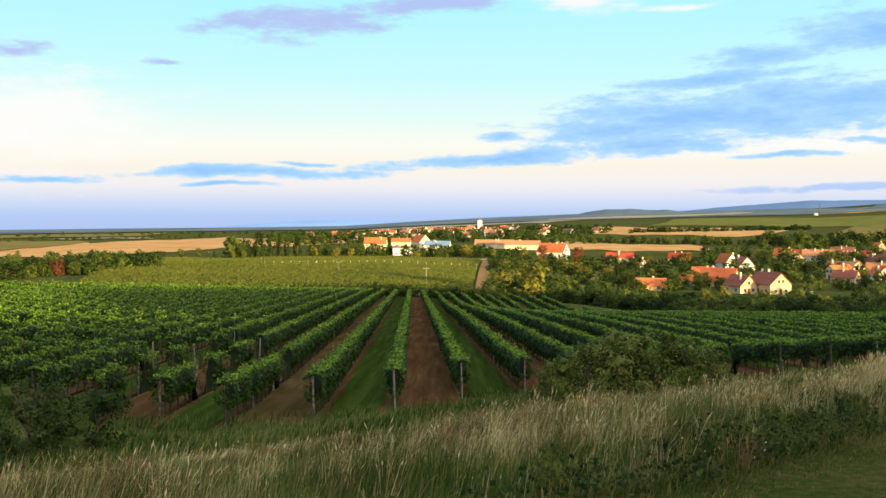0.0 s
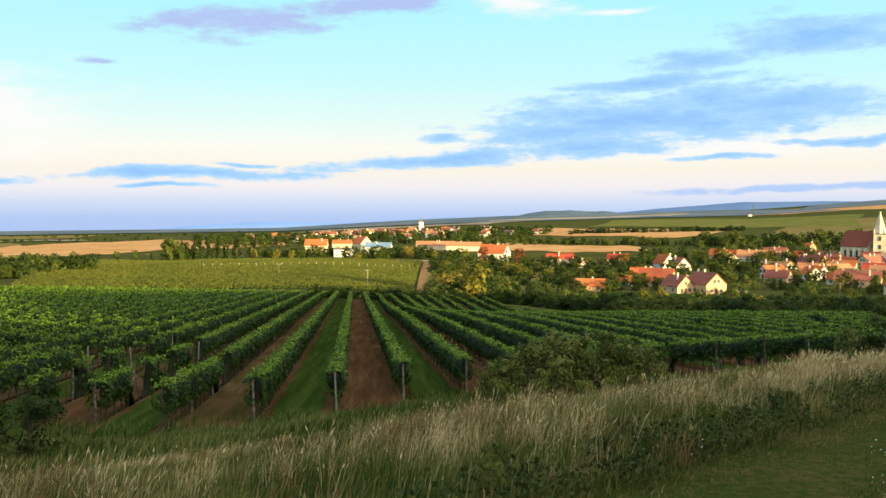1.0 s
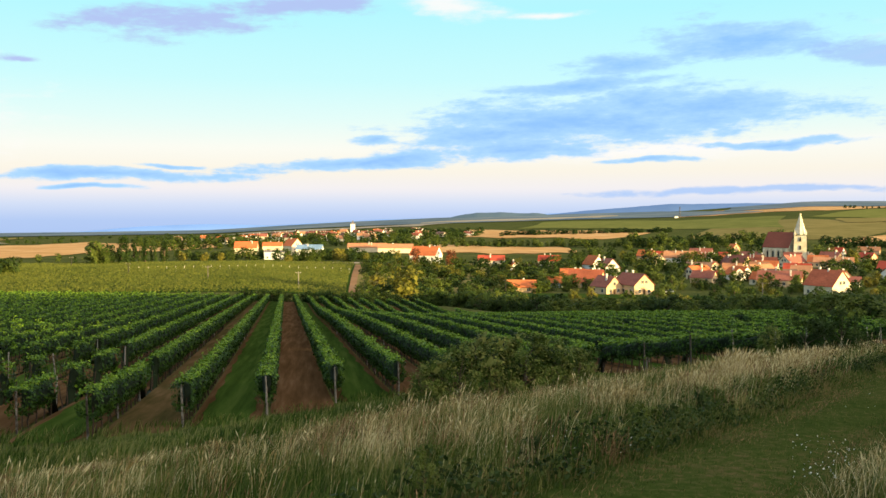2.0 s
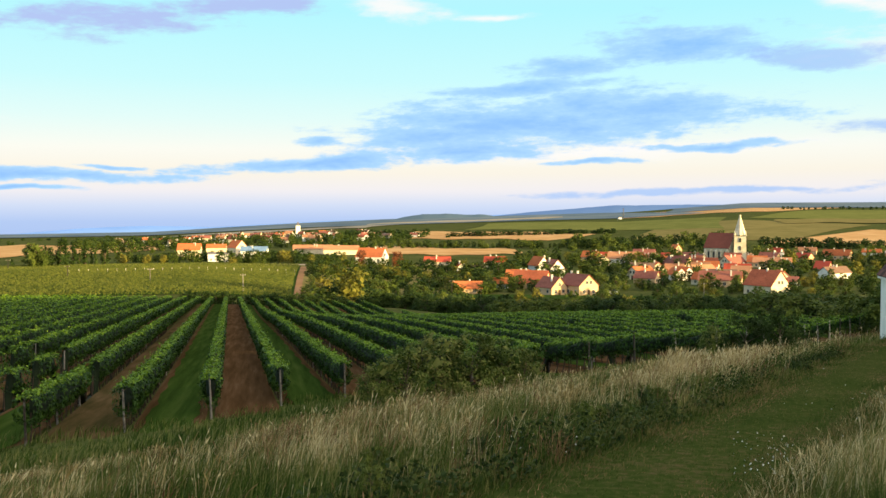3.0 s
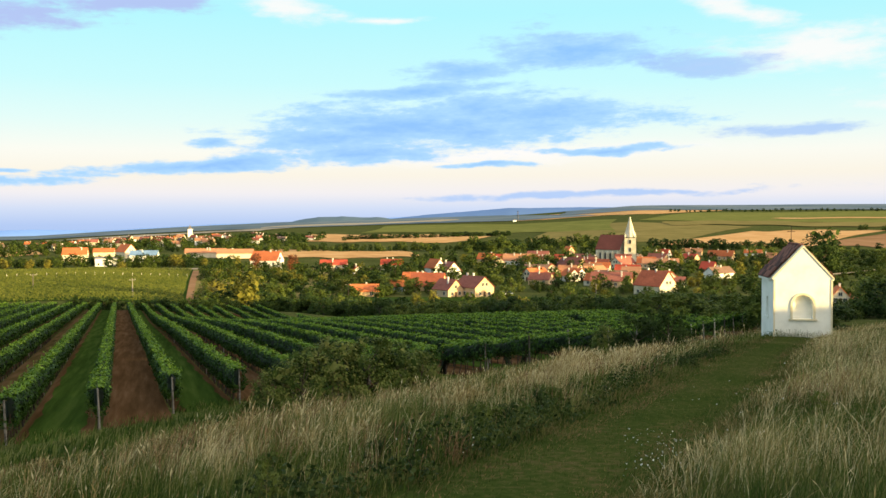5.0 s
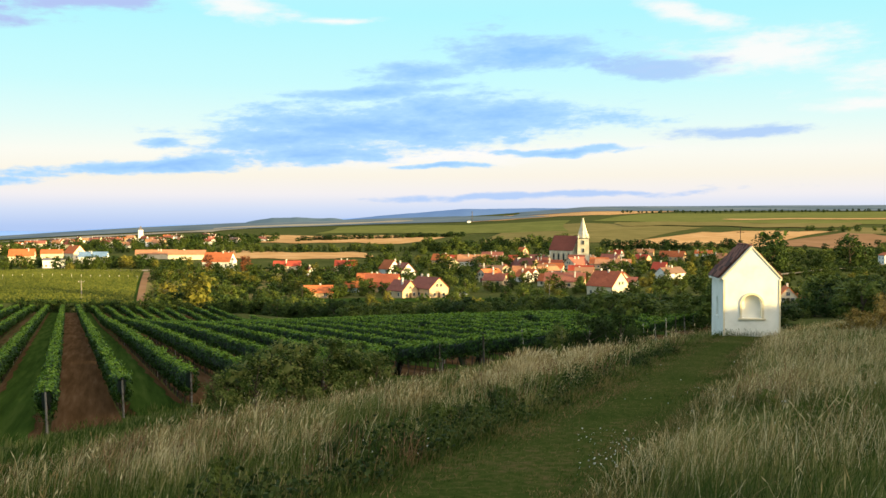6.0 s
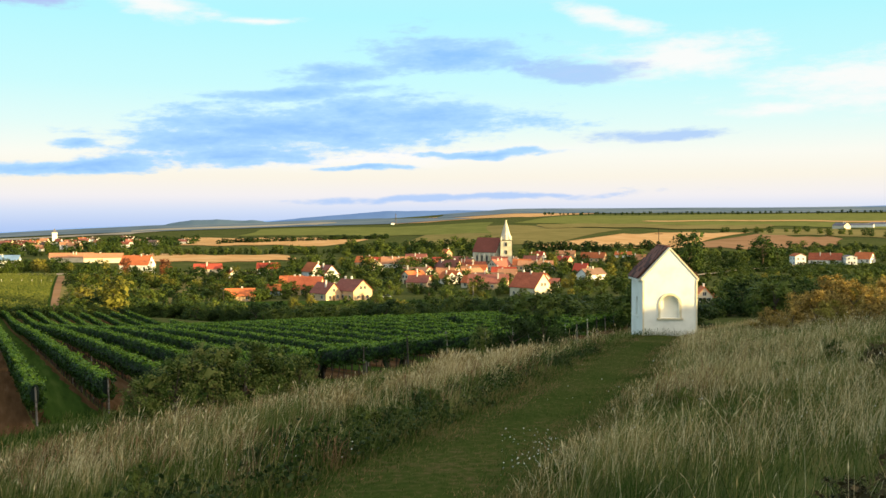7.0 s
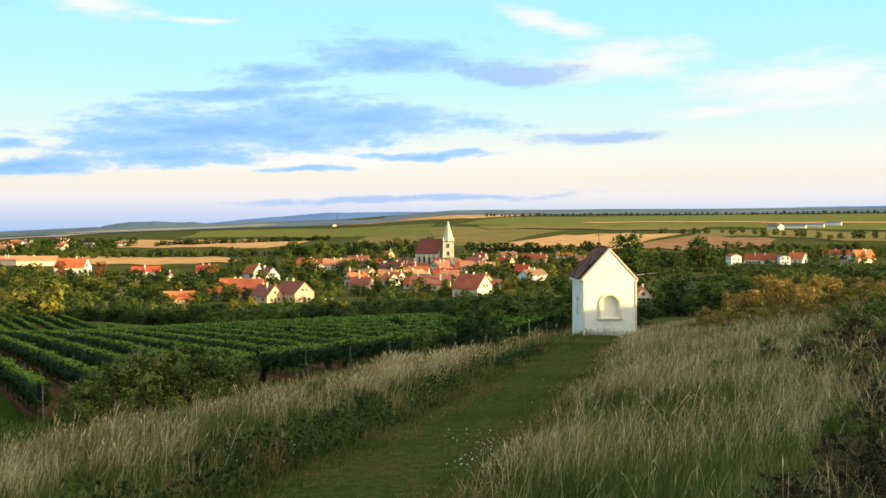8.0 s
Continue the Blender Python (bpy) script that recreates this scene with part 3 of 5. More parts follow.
def niche_wall(w, top, apex, half, sill, spring, y0, y1, turn=0):
    """A wall with an arched niche cut through it, a gable above where apex exceeds top."""
    bm = bmesh.new()
    slab(bm, [(-w, -0.3), (w, -0.3), (w, sill), (-w, sill)], y0, y1, turn)
    slab(bm, [(-w, sill), (-half, sill), (-half, spring), (-w, spring)], y0, y1, turn)
    slab(bm, [(half, sill), (w, sill), (w, spring), (half, spring)], y0, y1, turn)
    arc = [(half * math.cos(a), spring + half * math.sin(a)) for a in np.linspace(math.pi, math.pi / 2, 9)]
    slab(bm, [(-w, spring)] + arc + [(0, apex), (-w, top)], y0, y1, turn)
    slab(bm, [(w, top), (0, apex)] + [(-x, z) for x, z in arc[::-1]] + [(w, spring)], y0, y1, turn)
    return bm


def arch_trim(half, sill, spring, r, y0, y1, turn=0):
    bm = bmesh.new()
    inner = [(-half, sill), (-half, spring)] + [(half * math.cos(a), spring + half * math.sin(a)) for a in np.linspace(math.pi, 0, 17)[1:]] + [(half, sill)]
    outer = [(-half - r, sill), (-half - r, spring)] + [((half + r) * math.cos(a), spring + (half + r) * math.sin(a)) for a in np.linspace(math.pi, 0, 17)[1:]] + [(half + r, sill)]
    for i in range(len(inner) - 1):
        slab(bm, [inner[i], inner[i + 1], outer[i + 1], outer[i]], y0, y1, turn)
    return bm


def chapel():
    x, y = spot(37.15, 44.2)
    th = new("wayside_chapel")
    th.matrix_basis = pose(x, y, gz(x, y) - 0.02, 0, 0, -24)
    tagged(th, "small white limewashed wayside chapel with a dark tiled gable roof", "chapel")
    W, H, A = 1.2, 2.70, 3.98
    part("front_wall", niche_wall(W, H, A, 0.42, 0.94, 1.52, -1.2, -0.75), M_LIME, th, "white gable wall with an arched niche")
    part("side_wall", niche_wall(W - 0.46, H - 0.02, H - 0.02, 0.2, 0.95, 1.62, -1.2, -1.0, -math.pi / 2), M_LIME, th)
    bm = bmesh.new()
    block(bm, W - 0.22, W, -0.745, 0.745, -0.3, H - 0.02)
    part("side_wall", bm, M_LIME, th)
    bm = bmesh.new()
    slab(bm, [(-W, -0.3), (W, -0.3), (W, H), (0, A), (-W, H)], 0.75, 1.2)
    part("rear_wall", bm, M_LIME, th)
    bm = bmesh.new()
    block(bm, -0.6, 0.6, -0.98, -0.90, 0.7, 2.2)
    part("niche_back", bm, M_LIME, th)
    bm = bmesh.new()
    block(bm, -0.95, -0.90, -0.6, 0.6, 0.5, 2.4)
    part("niche_back", bm, M_LIME, th)
    part("niche_surround", arch_trim(0.42, 0.94, 1.52, 0.09, -1.235, -1.203), M_OCHRE, th, "ochre moulded arch round the niche")
    for nm, hw, yy in (("sill", 0.58, -1.28),):
        bm = bmesh.new()
        block(bm, -hw, hw, yy, -1.0, 0.865, 0.938)
        bmesh.ops.bevel(bm, geom=bm.edges[:], offset=0.015, segments=2, affect="EDGES")
        part(nm, bm, M_OCHRE, th, "ochre moulded sill")
    bm = bmesh.new()
    block(bm, -1.27, -1.21, -0.3, 0.3, 0.88, 0.945)
    part("sill", bm, M_LIME, th)
    for sx in (-1, 1):
        bm = bmesh.new()
        block(bm, sx * W - 0.07 * (sx > 0), sx * W + 0.07 * (sx < 0), -1.225, -1.203, -0.3, H - 0.1)
        part("corner_strip", bm, M_OCHRE, th, "pale ochre corner strip")
        # moulded verge along the gable
        bm = bmesh.new()
        slab(bm, [(sx * (W + 0.06), H - 0.12), (sx * (W + 0.06), H - 0.03), (0, A + 0.05), (0, A - 0.03)], -1.235, -0.9)
        part("verge", bm, M_OCHRE, th, "slim ochre verge moulding")
        # eaves moulding
        bm = bmesh.new()
        x0, x1 = sorted((sx * (W + 0.003), sx * (W + 0.13)))
        block(bm, x0, x1, -0.895, 1.25, H - 0.16, H - 0.06)
        part("eaves_moulding", bm, M_LIME, th)
        # boards under the tiles
        bm = bmesh.new()
        slab(bm, [(sx * (W + 0.16), H - 0.06), (sx * (W + 0.16), H - 0.02), (0, A + 0.06), (0, A + 0.01)], -0.9, 1.28)
        part("roof_boarding", bm, M_TILE, th)
    tile = bmesh.new()
    block(tile, -0.115, 0.115, -0.16, 0.16, -0.018, 0.018)
    for v in tile.verts:
        v.co.z += 0.02 * (1 - (v.co.x / 0.115) ** 2)
    for v in tile.verts:
        if v.co.y < 0:
            v.co.x *= 0.9
    me = mesh_from_bm("tile", tile)
    me.materials.append(M_TILE)
    rng = random.Random(5)
    run, rise = W + 0.16, A + 0.06 - (H - 0.02)
    n_c = 7
    for sx in (-1, 1):
        ang = math.degrees(math.atan2(rise, run))
        for i in range(n_c):
            f = (i + 0.42) / n_c
            px, pz = sx * (run * (1 - f)), H - 0.02 + rise * f + 0.035
            for j in range(9):
                py = -0.86 + 0.24 * j + (0.05 if i % 2 else -0.02)
                m = pose(px, py + 0.1, pz + rng.uniform(-0.006, 0.006)) @ pose(0, 0, 0, 0, sx * ang, 0) @ pose(0, 0, 0, 0, 0, sx * 90 + rng.uniform(-2, 2)) @ pose(0, 0, 0, 8)
                part("tile", me, None, th, m=m)
    ridge_me = mesh_from_bm("ridge_tile", box_bm(0.2, 0.36, 0.07, 0, 0.7, 0.02))
    ridge_me.materials.append(M_TILE)
    for j in range(6):
        part("ridge_tile", ridge_me, None, th, m=pose(0, -0.72 + 0.36 * j, A + 0.06, rng.uniform(-2, 2)))
    bm = bmesh.new()
    block(bm, -0.012, 0.012, 0.0, 0.02, 0, 0.75)
    block(bm, -0.17, 0.17, 0.0, 0.02, 0.5, 0.524)
    part("cross", bm, M_IRON, th, "thin iron cross", m=pose(-0.02, 0.9, A + 0.1))


chapel()

# ---- houses ----
WALLS = {n: material(n + "_render", [tuple(c * 0.82 for c in rgb), rgb, tuple(min(0.85, c * 1.08) for c in rgb)], 0.5, 0.9, 0.1, 6, 0.3, 0.12, rand=0.2) for n, rgb in {
    "white": (0.74, 0.72, 0.68), "cream": (0.68, 0.58, 0.42), "sand": (0.60, 0.42, 0.25), "blue": (0.42, 0.50, 0.60)}.items()}
ROOFS = {n: material(n + "_roof", [tuple(c * 0.65 for c in rgb), rgb, tuple(min(0.8, c * 1.3) for c in rgb)], 1.6, 0.85, 0.4, 5, 0.5, 0.2, rand=0.35, stretch=(1, 1, 2.5)) for n, rgb in {
    "orange": (0.44, 0.125, 0.045), "red": (0.36, 0.06, 0.035), "maroon": (0.24, 0.085, 0.062), "brown": (0.17, 0.10, 0.07), "tan": (0.36, 0.17, 0.09),
    "slate": (0.16, 0.15, 0.17), "redbrown": (0.19, 0.058, 0.04), "redorange": (0.37, 0.10, 0.05), "bluesheet": (0.20, 0.32, 0.50)}.items()}
M_PANE = material("window_glass", [(0.02, 0.025, 0.03), (0.04, 0.045, 0.05)], 1, 0.12)
M_FRAME = material("window_frame_paint", [(0.5, 0.48, 0.44), (0.62, 0.6, 0.56)], 3, 0.6)
M_WOOD = material("dark_door_wood", [(0.06, 0.035, 0.02), (0.11, 0.065, 0.038)], 4, 0.7)
M_CHIM = material("chimney_render", [(0.55, 0.5, 0.45), (0.7, 0.66, 0.6)], 2, 0.9)
FRAME_ME = mesh_from_bm("window", box_bm(1.15, 0.12, 1.35, 0, 1, 0.02))
FRAME_ME.materials.append(M_FRAME)
PANE_ME = mesh_from_bm("pane", box_bm(0.46, 0.06, 1.1, 0, 1))
PANE_ME.materials.append(M_PANE)


def window(parent, m, near=True):
    w = part("window", FRAME_ME, None, parent, m=m)
    for sx in (-1, 1):
        part("pane", PANE_ME, None, w, m=pose(sx * 0.27, -0.045, 0.125))


def house(az, d, g, l, wh, rh, turn, wall, roof, group="village houses", detail=True, z_off=0.0):
    """A gabled house: g wide across the gable, l long, ridge turned from the line of sight."""
    rng = random.Random(int(az * 100 + d))
    x, y = spot(az, d)
    th = new("house")
    th.matrix_basis = pose(x, y, gz(x, y) - 0.3 + z_off, 0, 0, -az + turn)
    size = "long low" if l > 14 and wh < 3.5 else "two-storey" if wh > 4.2 else "small" if g < 6.5 else "single-storey"
    words = {"bluesheet": "blue sheet-metal", "slate": "grey slate", "maroon": "dark maroon tile", "brown": "brown tile", "tan": "faded orange tile", "red": "bright red tile",
             "orange": "orange tile", "redbrown": "red-brown tile", "redorange": "red-orange tile"}[roof]
    tagged(th, f"{size} {wall}-rendered house with a {words} gable roof", "house", group)
    bm = bmesh.new()
    slab(bm, [(-g / 2, -2), (g / 2, -2), (g / 2, wh), (0, wh + rh), (-g / 2, wh)], -l / 2, l / 2)
    part("wall", bm, WALLS[wall], th)
    bm = bmesh.new()
    ov, k = 0.35, rh / (g / 2)
    for sx in (-1, 1):
        slab(bm, [(sx * (g / 2 + ov), wh - k * ov + 0.04), (sx * (g / 2 + ov), wh - k * ov + 0.22), (0, wh + rh + 0.24), (0, wh + rh + 0.04)], -l / 2 - ov, l / 2 + ov)
    rf = part("roof", bm, ROOFS[roof], th)
    if rh > 2:
        for _ in range(1 if l < 12 else 2):
            cx, cy = rng.uniform(-0.25, 0.25) * g, rng.uniform(-0.35, 0.35) * l
            bm = bmesh.new()
            top = wh + rh + rng.uniform(0.5, 1.0)
            block(bm, cx - 0.28, cx + 0.28, cy - 0.28, cy + 0.28, wh + rh * 0.3, top)
            block(bm, cx - 0.34, cx + 0.34, cy - 0.34, cy + 0.34, top + 0.003, top + 0.12)
            part("chimney", bm, M_CHIM, rf)
    if not detail:
        return th
    rows = [0.95] + ([3.6] if wh > 5 else [])
    for z in rows:
        n = max(1, int(l / 3.4))
        for i in range(n):
            py = (i + 0.5) / n * l - l / 2
            for sx in (-1, 1):
                window(th, pose(sx * (g / 2 + 0.02), py, z, 0, 0, 90 * sx))
        for sy in (-1, 1):
            for sx in (-1, 1):
                window(th, pose(sx * g * 0.24, sy * (l / 2 + 0.02), z, 0, 0, 0 if sy < 0 else 180))
    if rh > 2.8:
        for sy in (-1, 1):
            for sx in ((-1, 1) if g > 7 else (0,)):
                window(th, pose(sx * 0.85, sy * (l / 2 + 0.02), wh + 0.35, 0, 0, 0 if sy < 0 else 180))
    bm = bmesh.new()
    block(bm, -0.5, 0.5, -l / 2 - 0.06, -l / 2 + 0.02, 0, 2.2)
    part("door", bm, M_WOOD, th)
    return th


house(12.25, 344, 6, 10, 2.4, 2.2, 90, "sand", "orange")
house(18.80, 344, 8.5, 12, 3.8, 3.6, 38, "sand", "maroon")
house(17.24, 343, 7, 9, 3.0, 3.4, 38, "sand", "maroon")
house(16.06, 371, 8, 13, 2.6, 4.4, 72, "sand", "redorange")
house(15.24, 390, 7, 9, 3.2, 3.0, 78, "cream", "orange")
house(17.32, 439, 7.5, 9, 4.4, 4.0, 28, "white", "maroon")
house(16.48, 473, 7, 9, 4.4, 4.0, 32, "white", "orange")
house(14.23, 370, 5, 6, 2.2, 2.0, 80, "blue", "orange")
house(13.90, 537, 7, 12, 3.2, 2.8, 85, "cream", "red")
house(10.45, 555, 7, 15, 2.6, 2.6, 84, "cream", "red")
house(11.85, 491, 6, 8, 2.4, 2.6, 15, "white", "orange")
house(12.69, 493, 4, 9, 2.2, 0.8, 88, "cream", "brown")
house(6.56, 535, 12, 15, 6.0, 4.6, 70, "white", "orange")
house(19.52, 618, 7, 10, 3.2, 3.6, 66, "sand", "orange")
house(21.42, 596, 8, 18, 3.2, 3.8, 84, "white", "tan")
house(22.53, 452, 8, 11, 3.4, 3.2, 80, "white", "brown")
house(23.36, 456, 8, 10, 3.4, 3.6, 8, "cream", "orange")
house(23.57, 435, 6, 9, 2.0, 1.6, 85, "white", "red")
house(23.29, 605, 7, 19, 3.0, 2.4, 84, "white", "orange")
house(24.40, 702, 6, 6, 5.0, 3.0, 40, "sand", "orange")
house(23.33, 593, 7, 15, 2.8, 2.6, 84, "white", "orange")
house(24.77, 517, 8, 9, 3.4, 4.2, 55, "sand", "maroon")
house(24.77, 435, 7, 9, 2.8, 3.0, 42, "white", "orange")
house(27.84, 480, 7, 12, 3.0, 2.6, 87, "white", "red")
house(26.91, 394, 8, 16, 3.0, 3.2, 84, "sand", "maroon")
house(29.42, 356, 9.5, 12, 4.0, 5.0, 50, "cream", "redorange")
house(29.61, 658, 8, 9, 3.0, 4.4, 35, "white", "orange")
house(29.71, 562, 8, 20, 3.0, 2.8, 85, "sand", "tan")
house(30.59, 556, 5, 6, 2.2, 2.4, 5, "cream", "brown")
house(33.10, 680, 9, 17, 3.0, 3.6, 74, "sand", "orange")
house(32.40, 515, 6, 7, 2.6, 3.4, 68, "sand", "red")
house(31.49, 732, 7, 14, 2.6, 2.6, 84, "sand", "tan", detail=False)
house(34.84, 731, 6, 12, 2.4, 2.2, 84, "white", "orange", detail=False)
house(44.48, 666, 7, 9, 6.0, 1.6, 24, "white", "orange")
house(45.92, 681, 8, 20, 3.0, 4.2, 83, "white", "redorange")
house(47.15, 677, 7, 8, 5.2, 0.9, 20, "white", "slate")
house(47.90, 697, 8, 11, 3.0, 4.0, 66, "white", "orange")
house(49.92, 772, 8, 18, 2.4, 3.0, 84, "white", "red", detail=False)
house(51.21, 705, 10, 15, 3.2, 5.6, -48, "white", "orange")
house(50.50, 674, 6, 8, 2.2, 1.2, 84, "white", "brown")
house(25.99, 402, 6, 8, 2.6, 2.6, 60, "cream", "orange")
house(24.47, 431, 6, 8, 2.8, 2.6, 30, "white", "orange")
house(22.79, 405, 7, 9, 2.6, 2.6, 70, "sand", "maroon")
house(39.35, 316, 5.5, 8, 2.4, 3.0, 8, "cream", "orange", z_off=1.6)
house(40.05, 330, 6, 9, 2.2, 1.8, 85, "white", "redorange")
house(30.54, 401, 6, 8, 2.6, 1.6, 80, "white", "maroon")
house(46.72, 1463, 13, 20, 5.0, 4.0, 50, "cream", "slate", detail=False)
house(47.71, 1518, 12, 34, 4.5, 2.2, 84, "white", "slate", detail=False)
house(48.74, 1576, 12, 30, 4.5, 2.2, 84, "white", "slate", detail=False)
house(49.76, 1671, 12, 24, 5.0, 2.0, 84, "white", "slate", detail=False)
house(-4.00, 714, 11, 16, 5.5, 4.5, 82, "cream", "orange")
house(-1.31, 708, 10, 11, 7.0, 5.0, 35, "cream", "orange")
house(-0.33, 685, 10, 18, 5.0, 3.0, 80, "white", "bluesheet")
house(-2.39, 608, 7, 12, 5.0, 0.7, 84, "white", "slate")
house(3.07, 748, 9, 30, 4.0, 3.0, 86, "cream", "tan", detail=False)
house(4.75, 725, 9, 26, 4.0, 3.0, 84, "cream", "tan", detail=False)
house(-2.49, 822, 9, 16, 4.0, 3.0, 84, "cream", "orange", detail=False)
house(-5.34, 1133, 8, 16, 4.0, 2.0, 84, "white", "slate", detail=False)

# smaller houses packed between the church and the road
rng_v = random.Random(23)
for i in range(34):
    az = rng_v.choice([rng_v.uniform(20, 31), rng_v.uniform(24, 37)])
    d = rng_v.uniform(400, 700)
    house(az, d, rng_v.uniform(6, 8.5), rng_v.uniform(8, 15), rng_v.uniform(2.6, 3.4), rng_v.uniform(2.4, 3.8), rng_v.choice([80, 85, 15, -40, 60]),
          rng_v.choice(["white", "cream", "sand"]), rng_v.choice(["orange", "maroon", "brown", "tan", "red", "redbrown"]), detail=i < 14)

# the town across the valley
rng_h = random.Random(11)
for i in range(64):
    az = rng_h.choice([rng_h.uniform(-9, 9.5), rng_h.gauss(1, 3.5)])
    d = rng_h.uniform(1080, 1560)
    house(az, d, rng_h.uniform(6, 9), rng_h.uniform(8, 14), rng_h.choice([2.8, 3.2, 4.5]), rng_h.uniform(2.6, 3.8), rng_h.uniform(20, 110),
          rng_h.choice(["white", "cream", "white", "sand"]), rng_h.choice(["orange", "maroon", "maroon", "tan", "brown", "redbrown"]), "town houses", False, rng_h.uniform(0, 2))


# ---- church with its stone spire ----
M_STONE = material("pale_ashlar", [(0.50, 0.43, 0.30), (0.62, 0.55, 0.42), (0.72, 0.66, 0.54)], 0.7, 0.9, 0.4, 4, 0.5, 0.15)


def church():
    x, y = spot(27.85, 632)
    z = gz(x, y)
    th = new("church")
    th.matrix_basis = pose(x, y, z - 0.5, 0, 0, -28) @ Matrix.Diagonal((1.1, 1.1, 0.985, 1))
    tagged(th, "gothic village church with a pale stone spire and steep brown roof", "church")
    # tower and spire
    bm = box_bm(7.0, 6.8, 16.8, 0, 0.93)
    for v in bm.verts:
        v.co.x += 1.2
    tw = part("tower", bm, M_STONE, th, "pale sunlit stone tower")
    bm = bmesh.new()
    bmesh.ops.create_cone(bm, cap_ends=True, segments=8, radius1=3.5, radius2=0.35, depth=12.5)
    bmesh.ops.translate(bm, verts=bm.verts[:], vec=(1.0, 0, 23.7))
    part("spire", bm, M_STONE, th, "octagonal stone spire")
    bm = bmesh.new()
    bmesh.ops.create_cone(bm, cap_ends=True, segments=8, radius1=0.55, radius2=0.5, depth=0.8)
    bmesh.ops.translate(bm, verts=bm.verts[:], vec=(1.0, 0, 30.2))
    part("finial", bm, M_STONE, th)
    for sx in (-1, 1):
        for sy in (-1, 1):
            bm = bmesh.new()
            bmesh.ops.create_cone(bm, cap_ends=True, segments=6, radius1=0.6, radius2=0.05, depth=3.2)
            bmesh.ops.translate(bm, verts=bm.verts[:], vec=(1.2 + sx * 3.0, sy * 2.8, 19.0))
            part("pinnacle", bm, M_STONE, th)
    for z0 in (8.0, 13.2):
        for sy, sx in ((-1, 0), (0, 1), (0, -1)):
            bm = bmesh.new()
            slab(bm, [(-0.5, z0), (0.5, z0), (0.5, z0 + 2), (0, z0 + 2.9), (-0.5, z0 + 2)], -0.1, 0.1)
            part("belfry_window", bm, M_PANE, tw, m=pose(1.2 + sx * 3.74, sy * 3.45, 0, 0, 0, 90 if sx else 0))
    # nave and choir: steep roof running behind and to one side
    g, l, wh, rh = 10.5, 17, 9.5, 9.0
    nave = part("nave", (lambda b: (slab(b, [(-g / 2, -2), (g / 2, -2), (g / 2, wh), (0, wh + rh), (-g / 2, wh)], -l / 2, l / 2), b)[1])(bmesh.new()), M_STONE, th, m=pose(-9.0, 7.8, 0, 0, 0, 56))
    bm = bmesh.new()
    for sx in (-1, 1):
        slab(bm, [(sx * (g / 2 + 0.4), wh - 0.6), (sx * (g / 2 + 0.4), wh - 0.3), (0, wh + rh + 0.35), (0, wh + rh + 0.05)], -l / 2 - 0.3, l / 2 + 0.3)
    part("nave_roof", bm, ROOFS["redbrown"], nave)
    for i in range(5):
        py = -l / 2 + 1.2 + i * 3.6
        for sx in (-1, 1):
            bm = bmesh.new()
            slab(bm, [(0, -1), (1.4, -1), (1.0, wh * 0.75), (0, wh * 0.9)], py - 0.4, py + 0.4)
            for v in bm.verts:
                v.co.x = sx * (g / 2 + v.co.x)
            part("buttress", bm, M_STONE, nave)
            if i < 4:
                bm = bmesh.new()
                slab(bm, [(-0.6, 2.2), (0.6, 2.2), (0.6, 6.2), (0, 7.4), (-0.6, 6.2)], -0.06, 0.06)
                part("nave_window", bm, M_PANE, nave, m=pose(sx * (g / 2 + 0.02), py + 1.8, 0, 0, 0, 90))


church()


def town_tower():
    x, y = spot(2.2, 1330)
    th = new("church_tower")
    th.matrix_basis = pose(x, y, gz(x, y) - 1)
    tagged(th, "white square church tower with a small cap over the town", "church tower")
    part("shaft", box_bm(6, 6, 17), WALLS["white"], th)
    part("belfry", box_bm(6.6, 6.6, 0.8, 17.003), WALLS["white"], th)
    part("cap", box_bm(5.6, 5.6, 5, 17.81, 0.15), ROOFS["slate"], th)


town_tower()
# ---- trees ----
LEAF = {
    "dark": material("dark_tree_leaves", [(0.014, 0.029, 0.006), (0.030, 0.054, 0.011), (0.060, 0.092, 0.019)], 0.8, 0.7, 0, None, 0.3, 0.1, rand=0.25, island=0.3, translucent=0.2),
    "mid": material("tree_leaves", [(0.038, 0.059, 0.010), (0.071, 0.100, 0.017), (0.118, 0.146, 0.029)], 0.8, 0.7, 0, None, 0.3, 0.1, rand=0.3, island=0.3, translucent=0.2),
    "gold": material("yellowing_leaves", [(0.095, 0.10, 0.016), (0.155, 0.148, 0.024), (0.22, 0.19, 0.036)], 0.8, 0.7, 0, None, 0.3, 0.1, rand=0.3, island=0.3, translucent=0.25),
    "rust": material("reddish_leaves", [(0.06, 0.022, 0.015), (0.11, 0.04, 0.022), (0.20, 0.075, 0.03)], 0.8, 0.7, 0, None, 0.3, 0.1, rand=0.3, island=0.3, translucent=0.2),
    # dry amber foliage, brightened in colour to stand for low sun on it
    "amber": material("sun_tinted_amber_leaves", [(0.14, 0.10, 0.026), (0.26, 0.175, 0.04), (0.40, 0.28, 0.075)], 1.5, 0.7, 0, None, 0.4, 0.4, rand=0.3, island=0.7, translucent=0.25),
    "bramble": material("dark_bramble_leaves", [(0.018, 0.019, 0.007), (0.038, 0.034, 0.014), (0.085, 0.064, 0.030)], 1.2, 0.7, 0, None, 0.4, 0.4, rand=0.2, island=0.6, translucent=0.15),
    "olive": material("dull_olive_leaves", [(0.046, 0.074, 0.014), (0.095, 0.130, 0.026), (0.17, 0.18, 0.05)], 1.2, 0.7, 0, None, 0.4, 0.4, rand=0.2, island=0.6, translucent=0.2)}
